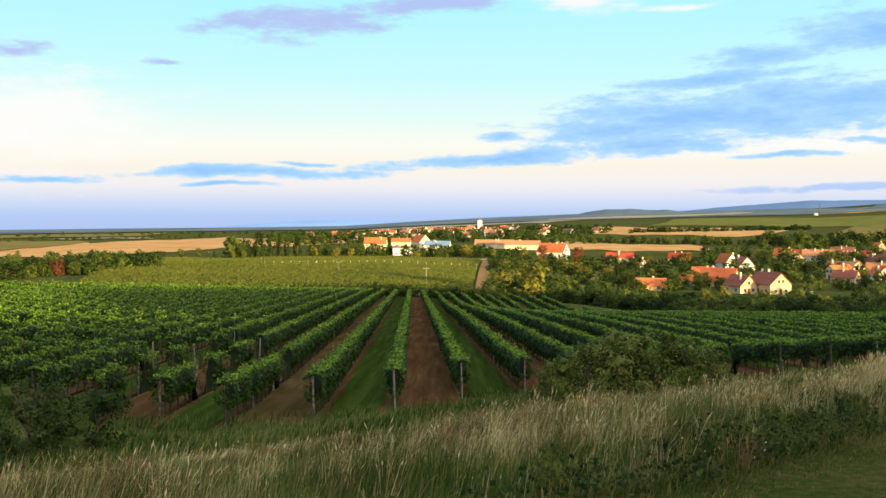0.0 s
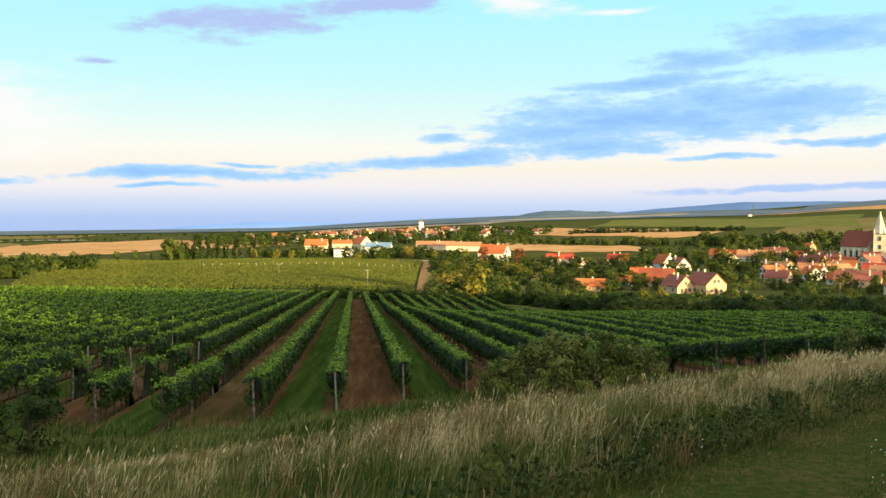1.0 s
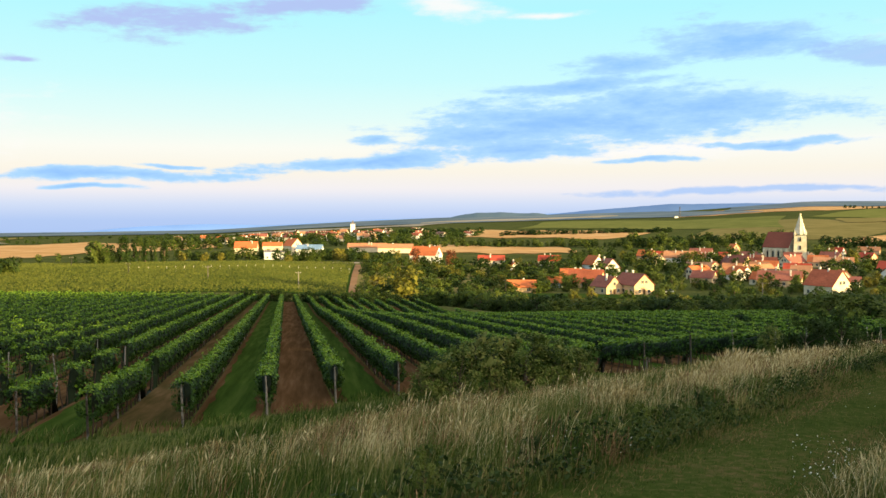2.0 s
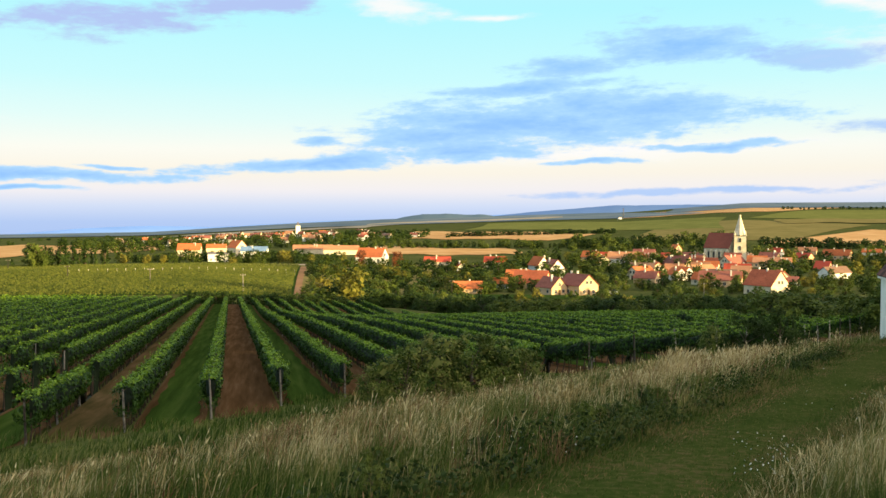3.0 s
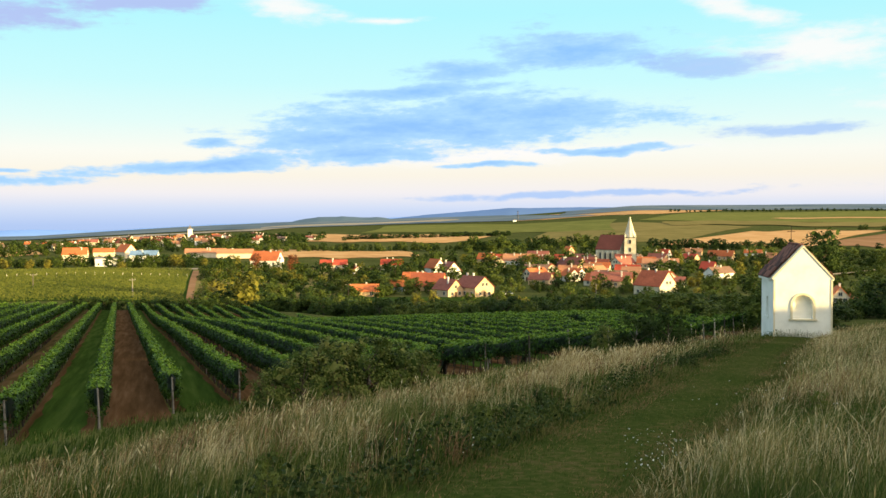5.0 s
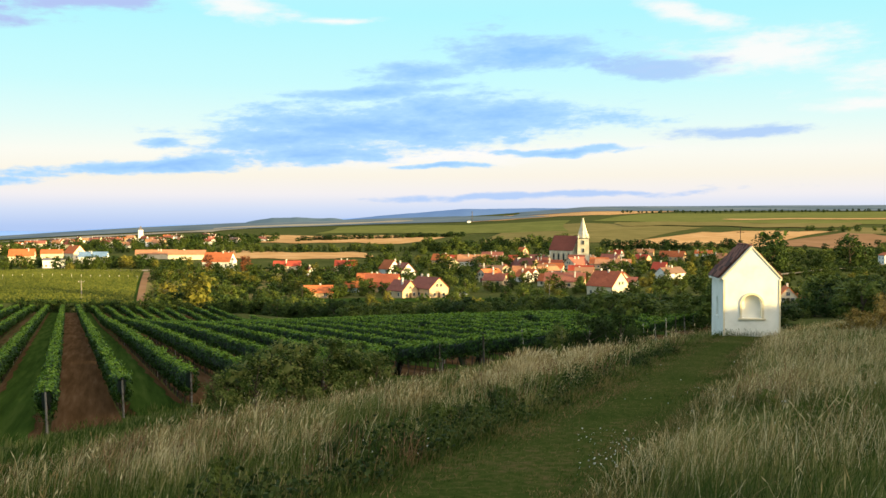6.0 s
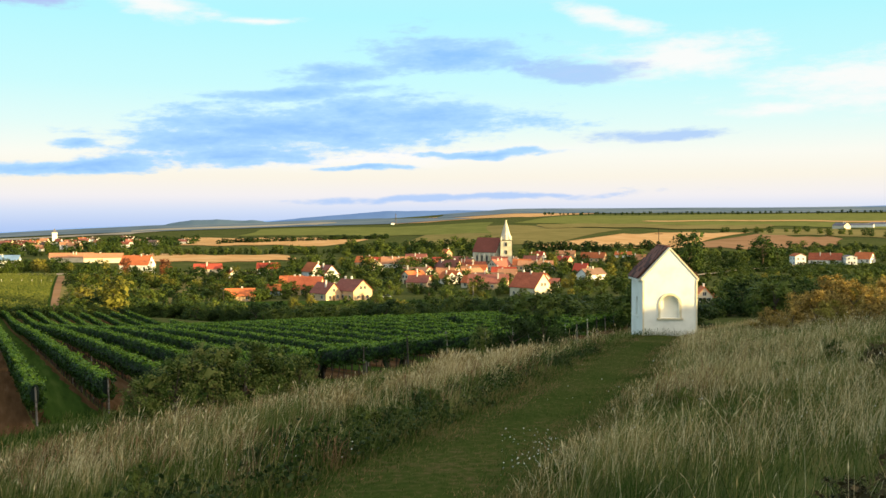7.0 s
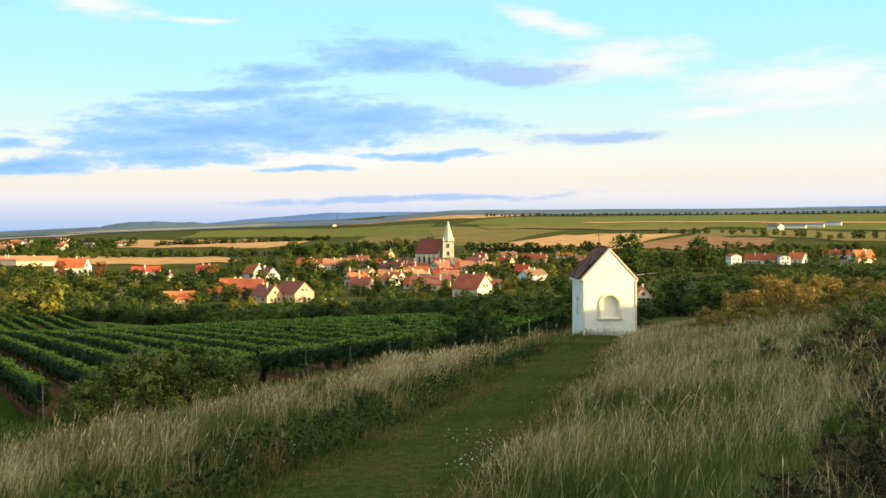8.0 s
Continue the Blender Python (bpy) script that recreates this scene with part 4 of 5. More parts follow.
M_TRUNK = material("tree_bark", [(0.05, 0.038, 0.026), (0.10, 0.078, 0.055), (0.15, 0.12, 0.09)], 5, 0.95, 0.6, 25)


def limb(verts, faces, a, b, r0, r1, n=6):
    a, b = np.array(a, float), np.array(b, float)
    d = (b - a) / np.linalg.norm(b - a)
    u = np.cross(d, (0.3, 0.9, 0.2))
    u /= np.linalg.norm(u)
    w = np.cross(d, u)
    i0 = len(verts)
    for p, r in ((a, r0), (b, r1)):
        for t in np.linspace(0, 2 * np.pi, n, endpoint=False):
            verts.append(tuple(p + r * (np.cos(t) * u + np.sin(t) * w)))
    faces += [(i0 + i, i0 + (i + 1) % n, i0 + n + (i + 1) % n, i0 + n + i) for i in range(n)]


def tree_meshes(kind, seed, n_leaf):
    """Crown and trunk meshes of a tree one unit tall: many leaf clumps round forking limbs."""
    rng = np.random.default_rng(seed)
    wide, low = {"round": (0.40, 0.06), "tall": (0.15, 0.06), "bush": (0.62, 0.0), "oval": (0.30, 0.05)}[kind]
    sv, sf = [], []
    top = 0.75 if kind != "bush" else 0.5
    limb(sv, sf, (0, 0, -0.05), (0.01, 0.01, low + 0.18), 0.030, 0.022, 8)
    limb(sv, sf, (0.01, 0.01, low + 0.18), (0, 0.02, top), 0.022, 0.006)
    clumps = []
    nc = {"round": 40, "tall": 26, "bush": 30, "oval": 32}[kind]
    for i in range(nc):
        a, u = rng.uniform(0, 2 * np.pi), (i + rng.random()) / nc
        z = low + (0.96 - low) * (0.05 + 0.93 * u)
        f = (z - low) / (1.0 - low)
        prof = math.sqrt(max(0.04, 1 - (2 * f - 0.9) ** 2 / 1.25)) if kind != "tall" else math.sqrt(max(0.05, 1 - f)) * min(1, 0.5 + 2 * f)
        if kind == "bush":
            z = 0.05 + 0.83 * u
            prof = math.sqrt(max(0.05, 1 - z * z))
        r = wide * prof * math.sqrt(rng.uniform(0.08, 1)) * rng.uniform(0.8, 1.1)
        c = np.array([r * math.cos(a), r * math.sin(a), z])
        clumps.append((c, rng.uniform(0.65, 1.15) * {"round": 0.19, "tall": 0.10, "bush": 0.2, "oval": 0.165}[kind]))
        if i % 2 == 0:
            limb(sv, sf, (0, 0, max(0.05, z * 0.55)), tuple(c * (0.85, 0.85, 0.95)), 0.010, 0.003, 4)
    per = n_leaf // nc
    pts = []
    for c, r in clumps:
        v = rng.normal(size=(per, 3))
        v /= np.linalg.norm(v, axis=1)[:, None]
        pts.append(c + v * r * rng.uniform(0.3, 1.0, (per, 1)) ** 0.5 * (1, 1, 0.8))
    p = np.concatenate(pts)
    p[:, 2] = np.abs(p[:, 2])
    # broad inner leaves that close each clump
    inner = [c + rng.normal(0, r * 0.25, (4, 3)) for c, r in clumps]
    fill = leaves(rng, np.concatenate(inner), np.repeat([r * 0.75 for c, r in clumps], 4))
    size = math.sqrt(1.0 / n_leaf) * {"round": 1.9, "tall": 1.5, "bush": 2.35, "oval": 1.65}[kind]
    face = (p - np.array([0, 0, 0.45 if kind != "bush" else 0.1])) * (1, 1, 1.1 if kind != "tall" else 0.3) + (0, 0, 0.12)
    return quad_mesh("crown", np.concatenate([leaves(rng, p, size, face, 0.36), fill])), mesh_of("trunk", sv, sf)


TREE_LIB = {}
TREE_WORDS = {"bramble": "dark brown-green", "dark": "dark green", "mid": "mid-green", "gold": "yellow-green", "rust": "reddish-brown", "amber": "amber and yellow", "olive": "dull olive-green"}
KIND_WORDS = {"round": "broadleaf tree with a rounded uneven crown", "tall": "tall slender poplar tree", "bush": "dense leafy bush", "oval": "upright leafy tree"}


def tree(az, d, h, kind="round", leaf="mid", variant=0, fine=1, width=1.0, group="", sink=0.0, label=""):
    x, y = spot(az, d)
    key = (kind, leaf, variant, fine)
    m = pose(x, y, gz(x, y) - sink - 0.02 * h, 0, 0, (az * 77 + d * 13) % 360) @ Matrix.Diagonal((h * width, h * width, h, 1))
    if key in TREE_LIB:
        first = TREE_LIB[key]
        ob = copy_thing(first, m @ Matrix.Diagonal((*(1 / s for s in first.scale), 1)))
    else:
        ob = new("bush" if kind == "bush" else "poplar" if kind == "tall" else "tree")
        cm, tm = tree_meshes(kind, 7 * variant + len(kind) * 31 + len(leaf), (420, 1000, 3400, 1700)[fine])
        part("crown", cm, LEAF[leaf], ob)
        part("trunk", tm, M_TRUNK, ob)
        TREE_LIB[key] = ob
        ob.matrix_basis = m
    tagged(ob, label or TREE_WORDS[leaf] + " " + KIND_WORDS[kind], "bush" if kind == "bush" else "tree", group)
    return ob


rng_t = random.Random(4)


WOODS = {}


def tree_line(a0, d0, a1, d1, n, h, kinds, tints, fine=1, spread=6, width=1.0, group="hedgerow trees", wood=False):
    """Trees along a line between two (bearing, distance) ends; far ones grow together into one wood."""
    for i in range(n):
        f = (i + rng_t.uniform(0.1, 0.9)) / n
        az, d, hh = a0 + (a1 - a0) * f, d0 + (d1 - d0) * f + rng_t.gauss(0, spread), h * rng_t.uniform(0.65, 1.25)
        kind, leaf, var, w = rng_t.choice(kinds), rng_t.choice(tints), rng_t.randrange(3), width * rng_t.uniform(0.85, 1.25)
        if 38.0 < az < 40.8 and d < 312:
            hh *= 0.35
        if 25.6 < az < 28.9 and 440 < d < 640:
            hh *= 0.5
        if wood or fine == 0:
            x, y = spot(az, d)
            WOODS.setdefault((group, leaf), []).append((kind, var, fine, x, y, hh, w))
        else:
            tree(az, d, hh, kind, leaf, var, fine, w, group)


def grow_woods():
    lib = {}
    for (group, leaf), items in WOODS.items():
        parts, stems = [], []
        for kind, var, fine, x, y, h, w in items:
            key = (kind, var, fine)
            if key not in lib:
                cm, tm = tree_meshes(kind, 7 * var + len(kind) * 31, (230, 340)[fine])
                v = np.empty(len(cm.vertices) * 3, np.float32)
                cm.vertices.foreach_get("co", v)
                lib[key] = v.reshape(-1, 3)
            t = x * 0.37 + y * 0.11
            v = lib[key]
            c, s = math.cos(t), math.sin(t)
            parts.append(np.stack([(v[:, 0] * c - v[:, 1] * s) * h * w + x, (v[:, 0] * s + v[:, 1] * c) * h * w + y, v[:, 2] * h + gz(x, y) - 0.3], -1))
        tagged(part("far_trees", quad_mesh("far_trees", np.concatenate(parts)), LEAF[leaf]), TREE_WORDS[leaf] + " trees growing together in the distance", "trees", kind="stuff")


MIXED, DARKISH = ["dark", "dark", "mid", "mid", "mid", "mid", "gold"], ["dark", "mid", "mid"]
# scrub at the foot of the vineyard and the dark belt before the village
tree_line(-4.5, 228, 3.5, 227, 34, 2.9, ["bush"], ["dark"], 1, 1.5, 0.9, "vineyard scrub")
tree_line(3, 238, 8.2, 236, 14, 3.2, ["bush", "round"], DARKISH, 3, 3, 1.2, "vineyard scrub")
tree_line(6.6, 231, 14, 205, 46, 3.9, ["bush"], ["dark"], 3, 3, 1.1, "vineyard scrub")
tree_line(13, 190, 31, 150, 64, 4.1, ["bush", "bush", "round"], ["dark", "dark", "mid"], 3, 6, 1.15, "vineyard scrub")
tree_line(12, 236, 34, 200, 50, 4.6, ["bush", "round"], MIXED, 3, 12, 1.2, "vineyard scrub")
tree_line(10, 275, 36, 265, 60, 5.0, ["round", "oval", "bush"], MIXED, 1, 26, 1.15, "valley trees")
tree_line(28, 110, 40, 92, 26, 3.6, ["bush", "round"], DARKISH, 3, 6, 1.2, "valley trees")
tree_line(36, 130, 54, 110, 44, 4.5, ["round", "bush"], DARKISH, 3, 12, 1.2, "valley trees")
tree_line(36, 210, 54, 200, 54, 5.5, ["round", "oval"], DARKISH, 3, 24, 1.15, "valley trees")
tree_line(34, 330, 54, 330, 90, 5.5, ["round", "oval"], DARKISH, 1, 40, 1.1, "valley trees", wood=True)
tree_line(36, 430, 54, 470, 90, 4.5, ["round", "oval"], MIXED, 1, 40, 1.1, "valley trees", wood=True)
# golden tree and gardens this side of the village
tree(5.3, 288, 11.5, "round", "gold", 0, 3, 1.2)
tree(3.6, 306, 7.0, "round", "gold", 1, 1, 1.2)
tree(7.0, 312, 7.0, "round", "mid", 1, 1, 1.2)
tree_line(3, 300, 12, 300, 26, 5.0, ["round", "bush"], ["mid", "mid", "dark"], 1, 14, 1.2, "garden trees")
tree_line(3, 345, 14, 350, 60, 4.0, ["round", "bush"], MIXED, 1, 20, 1.3, "garden trees", wood=True)
tree_line(3, 430, 15, 430, 50, 4.5, ["round", "bush"], MIXED, 1, 25, 1.3, "garden trees", wood=True)
tree_line(3, 380, 14, 380, 24, 4.8, ["round", "bush", "oval"], MIXED, 1, 25, 1.15, "garden trees", wood=True)
tree_line(3, 480, 16, 490, 44, 6.0, ["round", "bush", "oval"], MIXED, 1, 30, 1.1, "garden trees", wood=True)
# among the houses
tree_line(12, 365, 34, 360, 42, 5.0, ["round", "bush", "oval"], MIXED, 1, 12, 1.1, "garden trees")
tree_line(13, 410, 36, 410, 54, 5.8, ["round", "oval"], MIXED, 1, 25, 1.1, "garden trees")
tree_line(14, 500, 38, 510, 66, 6.8, ["round", "oval"], MIXED, 1, 30, 1.1, "garden trees", wood=True)
tree_line(15, 590, 44, 590, 70, 7.5, ["round", "oval"], MIXED, 1, 25, 1.05, "garden trees", wood=True)
tree_line(20, 700, 54, 720, 70, 8.0, ["round", "oval"], DARKISH, 1, 25, 1.1, "village edge trees", wood=True)
# hedgerows in the fields
tree_line(6, 850, 20, 830, 50, 6.5, ["round", "oval"], DARKISH, 0, 10, 1.2)
tree_line(11, 1190, 21, 1260, 44, 6.0, ["round"], ["dark"], 0, 10, 1.5)
tree_line(5, 1300, 9, 1280, 24, 8.0, ["round"], ["dark"], 0, 25, 1.5)
tree_line(18, 850, 28, 840, 60, 10.0, ["round", "oval"], ["dark", "mid", "mid"], 0, 40, 1.2)
tree_line(29, 820, 37, 820, 40, 7.5, ["round", "oval"], ["dark"], 0, 10, 1.2)
tree(38.6, 520, 22, "round", "dark", 1, 3, 1.2)
tree(37.6, 530, 14, "round", "dark", 2, 1, 1.1)
tree(42.6, 600, 20, "round", "dark", 2, 3, 1.15)
tree(43.4, 610, 14, "round", "dark", 0, 1, 1.0)
# west: hedges, poplars, park trees of the town
tree_line(-27, 352, -16.5, 402, 80, 6.0, ["bush", "bush", "round"], ["dark", "dark", "mid"], 1, 5, 1.25)
tree_line(-26, 430, -19, 440, 16, 6.0, ["round", "bush"], ["dark", "mid"], 1, 8, 1.1, wood=True)
tree(-21.9, 366, 6.5, "round", "rust", 0, 1, 1.0)
tree_line(-26, 560, -12, 600, 16, 4.5, ["round", "oval"], DARKISH, 0, 15, 1.0)
tree_line(-12.5, 490, -11.5, 495, 5, 12.0, ["round"], ["dark", "mid"], 3, 4, 0.85)
tree_line(-11.0, 500, -8.4, 540, 9, 12.5, ["tall"], ["dark"], 1, 4, 0.95, "poplars")
tree_line(-8, 600, 3, 620, 50, 6.3, ["round", "oval"], ["mid", "mid", "dark", "gold"], 1, 25, 1.1, "town edge trees", wood=True)
tree_line(-2, 560, 5, 580, 22, 6.5, ["round", "oval"], ["mid", "gold", "dark"], 1, 20, 1.2, "town edge trees", wood=True)
tree(5.9, 520, 10, "oval", "rust", 0, 1, 1.0)
tree(8.0, 525, 9, "round", "rust", 1, 1, 1.0)
tree_line(-10, 900, 9, 900, 60, 8.0, ["round", "oval"], DARKISH, 0, 40, 1.2, "town trees")
tree_line(-10, 1090, 9, 1090, 80, 8.5, ["round", "oval"], DARKISH, 0, 40, 1.3, "town trees")
tree_line(-10, 1250, 10, 1250, 80, 9.0, ["round", "oval"], ["dark"], 0, 60, 1.5, "town trees")
tree_line(-25, 1280, -13, 1380, 26, 5.0, ["round"], ["dark"], 0, 40, 1.5, "far wood")
tree_line(-25, 1750, -8, 1900, 22, 6.0, ["round"], ["dark"], 0, 60, 2.0, "far wood")
tree_line(30, 3000, 54, 3100, 80, 8.5, ["round"], ["dark"], 0, 60, 1.3, "skyline trees")
tree_line(40, 1350, 54, 1050, 24, 8.0, ["round"], ["dark", "mid"], 0, 30, 1.2, "field trees")

# orchards and scrub round the eastern houses
tree_line(38, 540, 54, 560, 120, 4.0, ["round", "bush"], ["dark", "mid"], 1, 30, 1.3, "valley trees", wood=True)
tree_line(40, 630, 54, 640, 90, 3.2, ["round", "bush"], ["dark", "mid"], 1, 18, 1.3, "valley trees", wood=True)
tree_line(38, 760, 54, 800, 120, 5.0, ["round", "oval"], ["dark", "mid"], 0, 35, 1.3, "village edge trees")
tree_line(44, 900, 54, 880, 70, 4.5, ["round", "bush"], ["dark", "mid"], 0, 30, 1.3, "village edge trees")
grow_woods()

# bushes close to the viewpoint
for az, d, h in ((6.6, 34, 1.7), (8.6, 34, 2.3), (10.4, 35, 2.6), (12.4, 35, 2.5), (14.2, 36, 2.2), (15.6, 37, 1.7)):
    tree(az, d, h, "bush", "olive", int(az) % 3, 2, 0.9, "hawthorn thicket", label="wide dull-green hawthorn bush below the track")
tree(-23.5, 28, 2.3, "bush", "dark", 0, 2, 1.0, label="dark green elder bush at the vineyard edge")
tree(-20.0, 29, 2.0, "bush", "dark", 1, 2, 1.0, label="dark green elder bush at the vineyard edge")
tree(-27.0, 27, 2.2, "bush", "dark", 2, 2, 1.0, label="dark green elder bush at the vineyard edge")
tree(28.3, 41, 2.0, "bush", "dark", 1, 2, 0.9, label="dark green bush beside the last vine row")
tree(30.2, 43, 2.2, "bush", "dark", 2, 2, 0.9, label="dark green bush beside the last vine row")
tree(26.6, 45, 1.8, "bush", "olive", 1, 2, 0.8, label="dull green bush beside the last vine row")
for i, (az, d, h) in enumerate(((43.0, 37, 0.9), (44.2, 34, 0.8), (45.5, 36, 1.3), (46.3, 32, 0.9), (47.3, 35, 1.5), (48.2, 31, 1.0), (49.2, 34, 1.4), (50.2, 30, 1.0),
                                (51.2, 33, 1.2), (52.4, 29, 1.0), (46.5, 40, 1.8), (48.6, 39, 1.6), (53.5, 33, 1.3), (44.8, 39, 1.3), (54.5, 30, 1.1))):
    tree(az, d, h, "bush", ("amber", "amber", "amber", "gold")[i % 4], i % 2, 2, 1.1, "amber scrub", label="straggly amber and green scrub bush on the bank, amber brightened as if sunlit")
for az, d, h in ((50.5, 20, 0.8), (52.5, 19, 1.0), (54, 20, 1.0)):
    tree(az, d, h, "bush", "olive", int(d) % 2, 2, 1.0, "bank scrub", label="straggly dull-green scrub bush on the bank")
for i in range(18):
    ss, qq = 6.5 + 0.62 * i + rng_t.uniform(-0.3, 0.3), -4.1 - abs(rng_t.gauss(0, 0.5))
    px, py = 0.656 * ss + 0.755 * qq, 0.755 * ss - 0.656 * qq
    tree(math.degrees(math.atan2(px, py)), math.hypot(px, py), rng_t.uniform(0.26, 0.46), "bush", rng_t.choice(["dark", "mid", "mid"]), i % 3, 2, 0.85,
         "track-edge plants", label="low dark green leafy plant at the track edge")
for az, d, h in ((49.5, 13, 0.5), (51, 11, 0.55), (52.5, 9.5, 0.5), (50.5, 8, 0.4), (48.5, 16, 0.5), (52, 14.5, 0.7), (46.5, 18, 0.4), (43.5, 15, 0.35), (51.8, 6.8, 0.4), (38.5, 13, 0.3), (53.5, 12, 0.7)):
    tree(az, d, h, "bush", ("mid", "olive")[int(d * 2) % 2], int(d * 10) % 2, 2, 0.9, "bank plants", label="low straggly dark plant in the bank grass")
for az, d, h in ((52.4, 8.4, 0.42), (51.2, 10.5, 0.42), (52.8, 12, 0.7), (50.0, 14.5, 0.6), (53.6, 9.5, 0.5), (51.5, 15.5, 0.7), (48.6, 15.5, 0.4),
                 (47.0, 5.7, 0.3), (46.0, 4.9, 0.26), (49.0, 5.1, 0.34), (50.0, 4.4, 0.3), (51.0, 4.9, 0.34), (52.5, 5.7, 0.4), (53.5, 4.6, 0.36), (50.2, 6.4, 0.36), (48.5, 4.4, 0.26), (52.0, 7.0, 0.42), (54.2, 6.4, 0.45)):
    tree(az, d, h, "bush", "bramble", int(d * 10) % 2, 2, 0.95, "brambles", label="dark brown bramble scrub in the bank grass")

for az, d, h in ((2.75, 330, 3.0), (2.95, 372, 3.6), (2.7, 415, 2.6), (3.0, 455, 4.0), (2.8, 505, 3.4)):
    tree(az, d, h, "bush", ("olive", "mid")[d % 2], d % 2, 2, 0.9, "hedge by the vineyard", label="scrubby hedge bush at the edge of the lower vineyard")
# ---- sunlit vineyard block in the valley, its poles and lanes ----
M_VINE_FAR = material("pale_vine_leaves", [(0.055, 0.073, 0.012), (0.085, 0.101, 0.017), (0.125, 0.134, 0.025)], 0.5, 0.7, 0, None, 0.5, 0.03, island=0.25, translucent=0.25)
M_LANE = material("dusty_lane", [(0.26, 0.19, 0.12), (0.36, 0.28, 0.19), (0.45, 0.37, 0.27)], 0.4, 1.0, 0, None, 0.4, 0.05)
drape("vineyard_ground", M_SWARD, [(-21, 300), (1.85, 296), (-16.5, 512), (2.3, 515)], 0.12, "grassed ground of the lower vineyard", category="vineyard ground")
drape("field_road", M_LANE, [(-17, 514), (2.9, 538), (-17, 528), (2.9, 556)], 0.2, "narrow pale road along the vineyard", 40, 3, "road")
drape("vineyard_lane", M_PLOUGH, [(1.9, 300), (2.3, 300), (2.35, 515), (2.7, 515)], 0.25, "rutted pale earth lane beside the lower vineyard", 4, 40, "lane")
drape("village_road", M_LANE, [(38.5, 480), (45, 650), (38.5, 492), (45, 668)], 1.2, "narrow pale road between dark trees", 30, 3, "road")
drape("village_green", M_SWARD, [(10, 322), (24, 322), (10, 338), (24, 338)], 0.2, "mown green below the village houses", 40, 4, "lawn")


drape("meadow", M_OLIVE, [(2.35, 318), (13, 330), (2.35, 560), (13, 560)], 0.14, "rough yellow-green meadow below the village", 30, 30, "meadow")


def lower_vineyard():
    rng = np.random.default_rng(9)
    pts = []
    for y in np.arange(292, 512, 3.2):
        x0, x1 = -y * float(np.interp(y, [292, 512], [0.38, 0.29])), y * float(np.interp(y, [292, 512], [0.031, 0.040]))
        n = int((x1 - x0) * 10)
        x = rng.uniform(x0, x1, n)
        yy = y + 0.05 * (x + 40) + rng.normal(0, 0.22, n)
        pts.append(np.stack([x, yy, ground_z(x, yy) + rng.uniform(0.5, 1.9, n)], -1))
    tagged(part("vine_block", quad_mesh("vine_block", leaves(rng, np.concatenate(pts), 0.48, np.array([[0.3, -0.6, 0.7]]), 0.4)), M_VINE_FAR), "block of pale green trellised vines in evening sun", "vineyard", kind="stuff")


lower_vineyard()
TICK = mesh_from_bm("stake", box_bm(0.16, 0.16, 2.5, -0.2, 0.9, 0.02))
TICK.materials.append(M_CHIM)
for i in range(26):
    az = -10.5 + i * 0.5
    x, y = spot(az, 405 + 0.6 * i)
    ob = part("stake", TICK, None, m=pose(x, y, gz(x, y), rng_t.uniform(-3, 3), rng_t.uniform(-3, 3), 0))
    tagged(ob, "pale concrete vineyard stake among the vines", "stake", "vineyard stakes")


def utility_pole(az, d, h, arms=True):
    x, y = spot(az, d)
    th = new("utility_pole")
    th.matrix_basis = pose(x, y, gz(x, y) - 0.3, 0, 0, -az)
    tagged(th, "plain grey wooden utility pole standing in the fields", "utility pole", "utility poles")
    bm = bmesh.new()
    bmesh.ops.create_cone(bm, cap_ends=True, segments=8, radius1=0.19, radius2=0.12, depth=h)
    bmesh.ops.translate(bm, verts=bm.verts[:], vec=(0, 0, h / 2))
    part("pole", bm, M_POST, th)
    if arms:
        bm = bmesh.new()
        block(bm, -0.9, 0.9, -0.07, 0.07, h - 0.6, h - 0.45)
        arm = part("crossarm", bm, M_POST, th)
        for i in (-1, 0, 1):
            bm = bmesh.new()
            bmesh.ops.create_cone(bm, cap_ends=True, segments=6, radius1=0.06, radius2=0.04, depth=0.22)
            bmesh.ops.translate(bm, verts=bm.verts[:], vec=(i * 0.75, 0, h - 0.34))
            part("insulator", bm, M_CHIM, arm)


for az, d, h in ((-1.0, 312, 6.2), (-6.2, 348, 5.6), (-10.6, 377, 5.6), (11.3, 331, 6.0), (26.0, 337, 5.6), (-21.2, 500, 7), (-13.6, 470, 6)):
    utility_pole(az, d, h)


def mast():
    x, y = spot(21.4, 2560)
    z = gz(x, y)
    th = new("radio_mast")
    th.matrix_basis = pose(x, y, z - 0.5)
    tagged(th, "slim grey lattice mast on the far slope", "mast")
    for sx in (-1, 1):
        for sy in (-1, 1):
            bm = bmesh.new()
            block(bm, -0.16, 0.16, -0.16, 0.16, 0, 30)
            part("leg", bm, M_POST, th, m=pose(sx * 1.6, sy * 1.6, 0, sy * 2.4, -sx * 2.4, 0))
    for z0 in (6, 12, 18, 24):
        bm = bmesh.new()
        block(bm, -1.7, 1.7, -0.3, 0.3, z0, z0 + 0.6)
        part("brace", bm, M_POST, th)
    bm = bmesh.new()
    block(bm, -1.2, 1.2, -1.2, 1.2, 26, 27)
    part("platform", bm, M_POST, th)
    x, y = spot(21.2, 2540)
    hut = new("hut")
    hut.matrix_basis = pose(x, y, gz(x, y) - 0.5)
    tagged(hut, "small white hut at the foot of the mast", "hut")
    part("wall", box_bm(9, 6, 4), WALLS["white"], hut)
    part("roof", box_bm(10, 7, 2, 4.003, 0.6), ROOFS["slate"], hut)


mast()


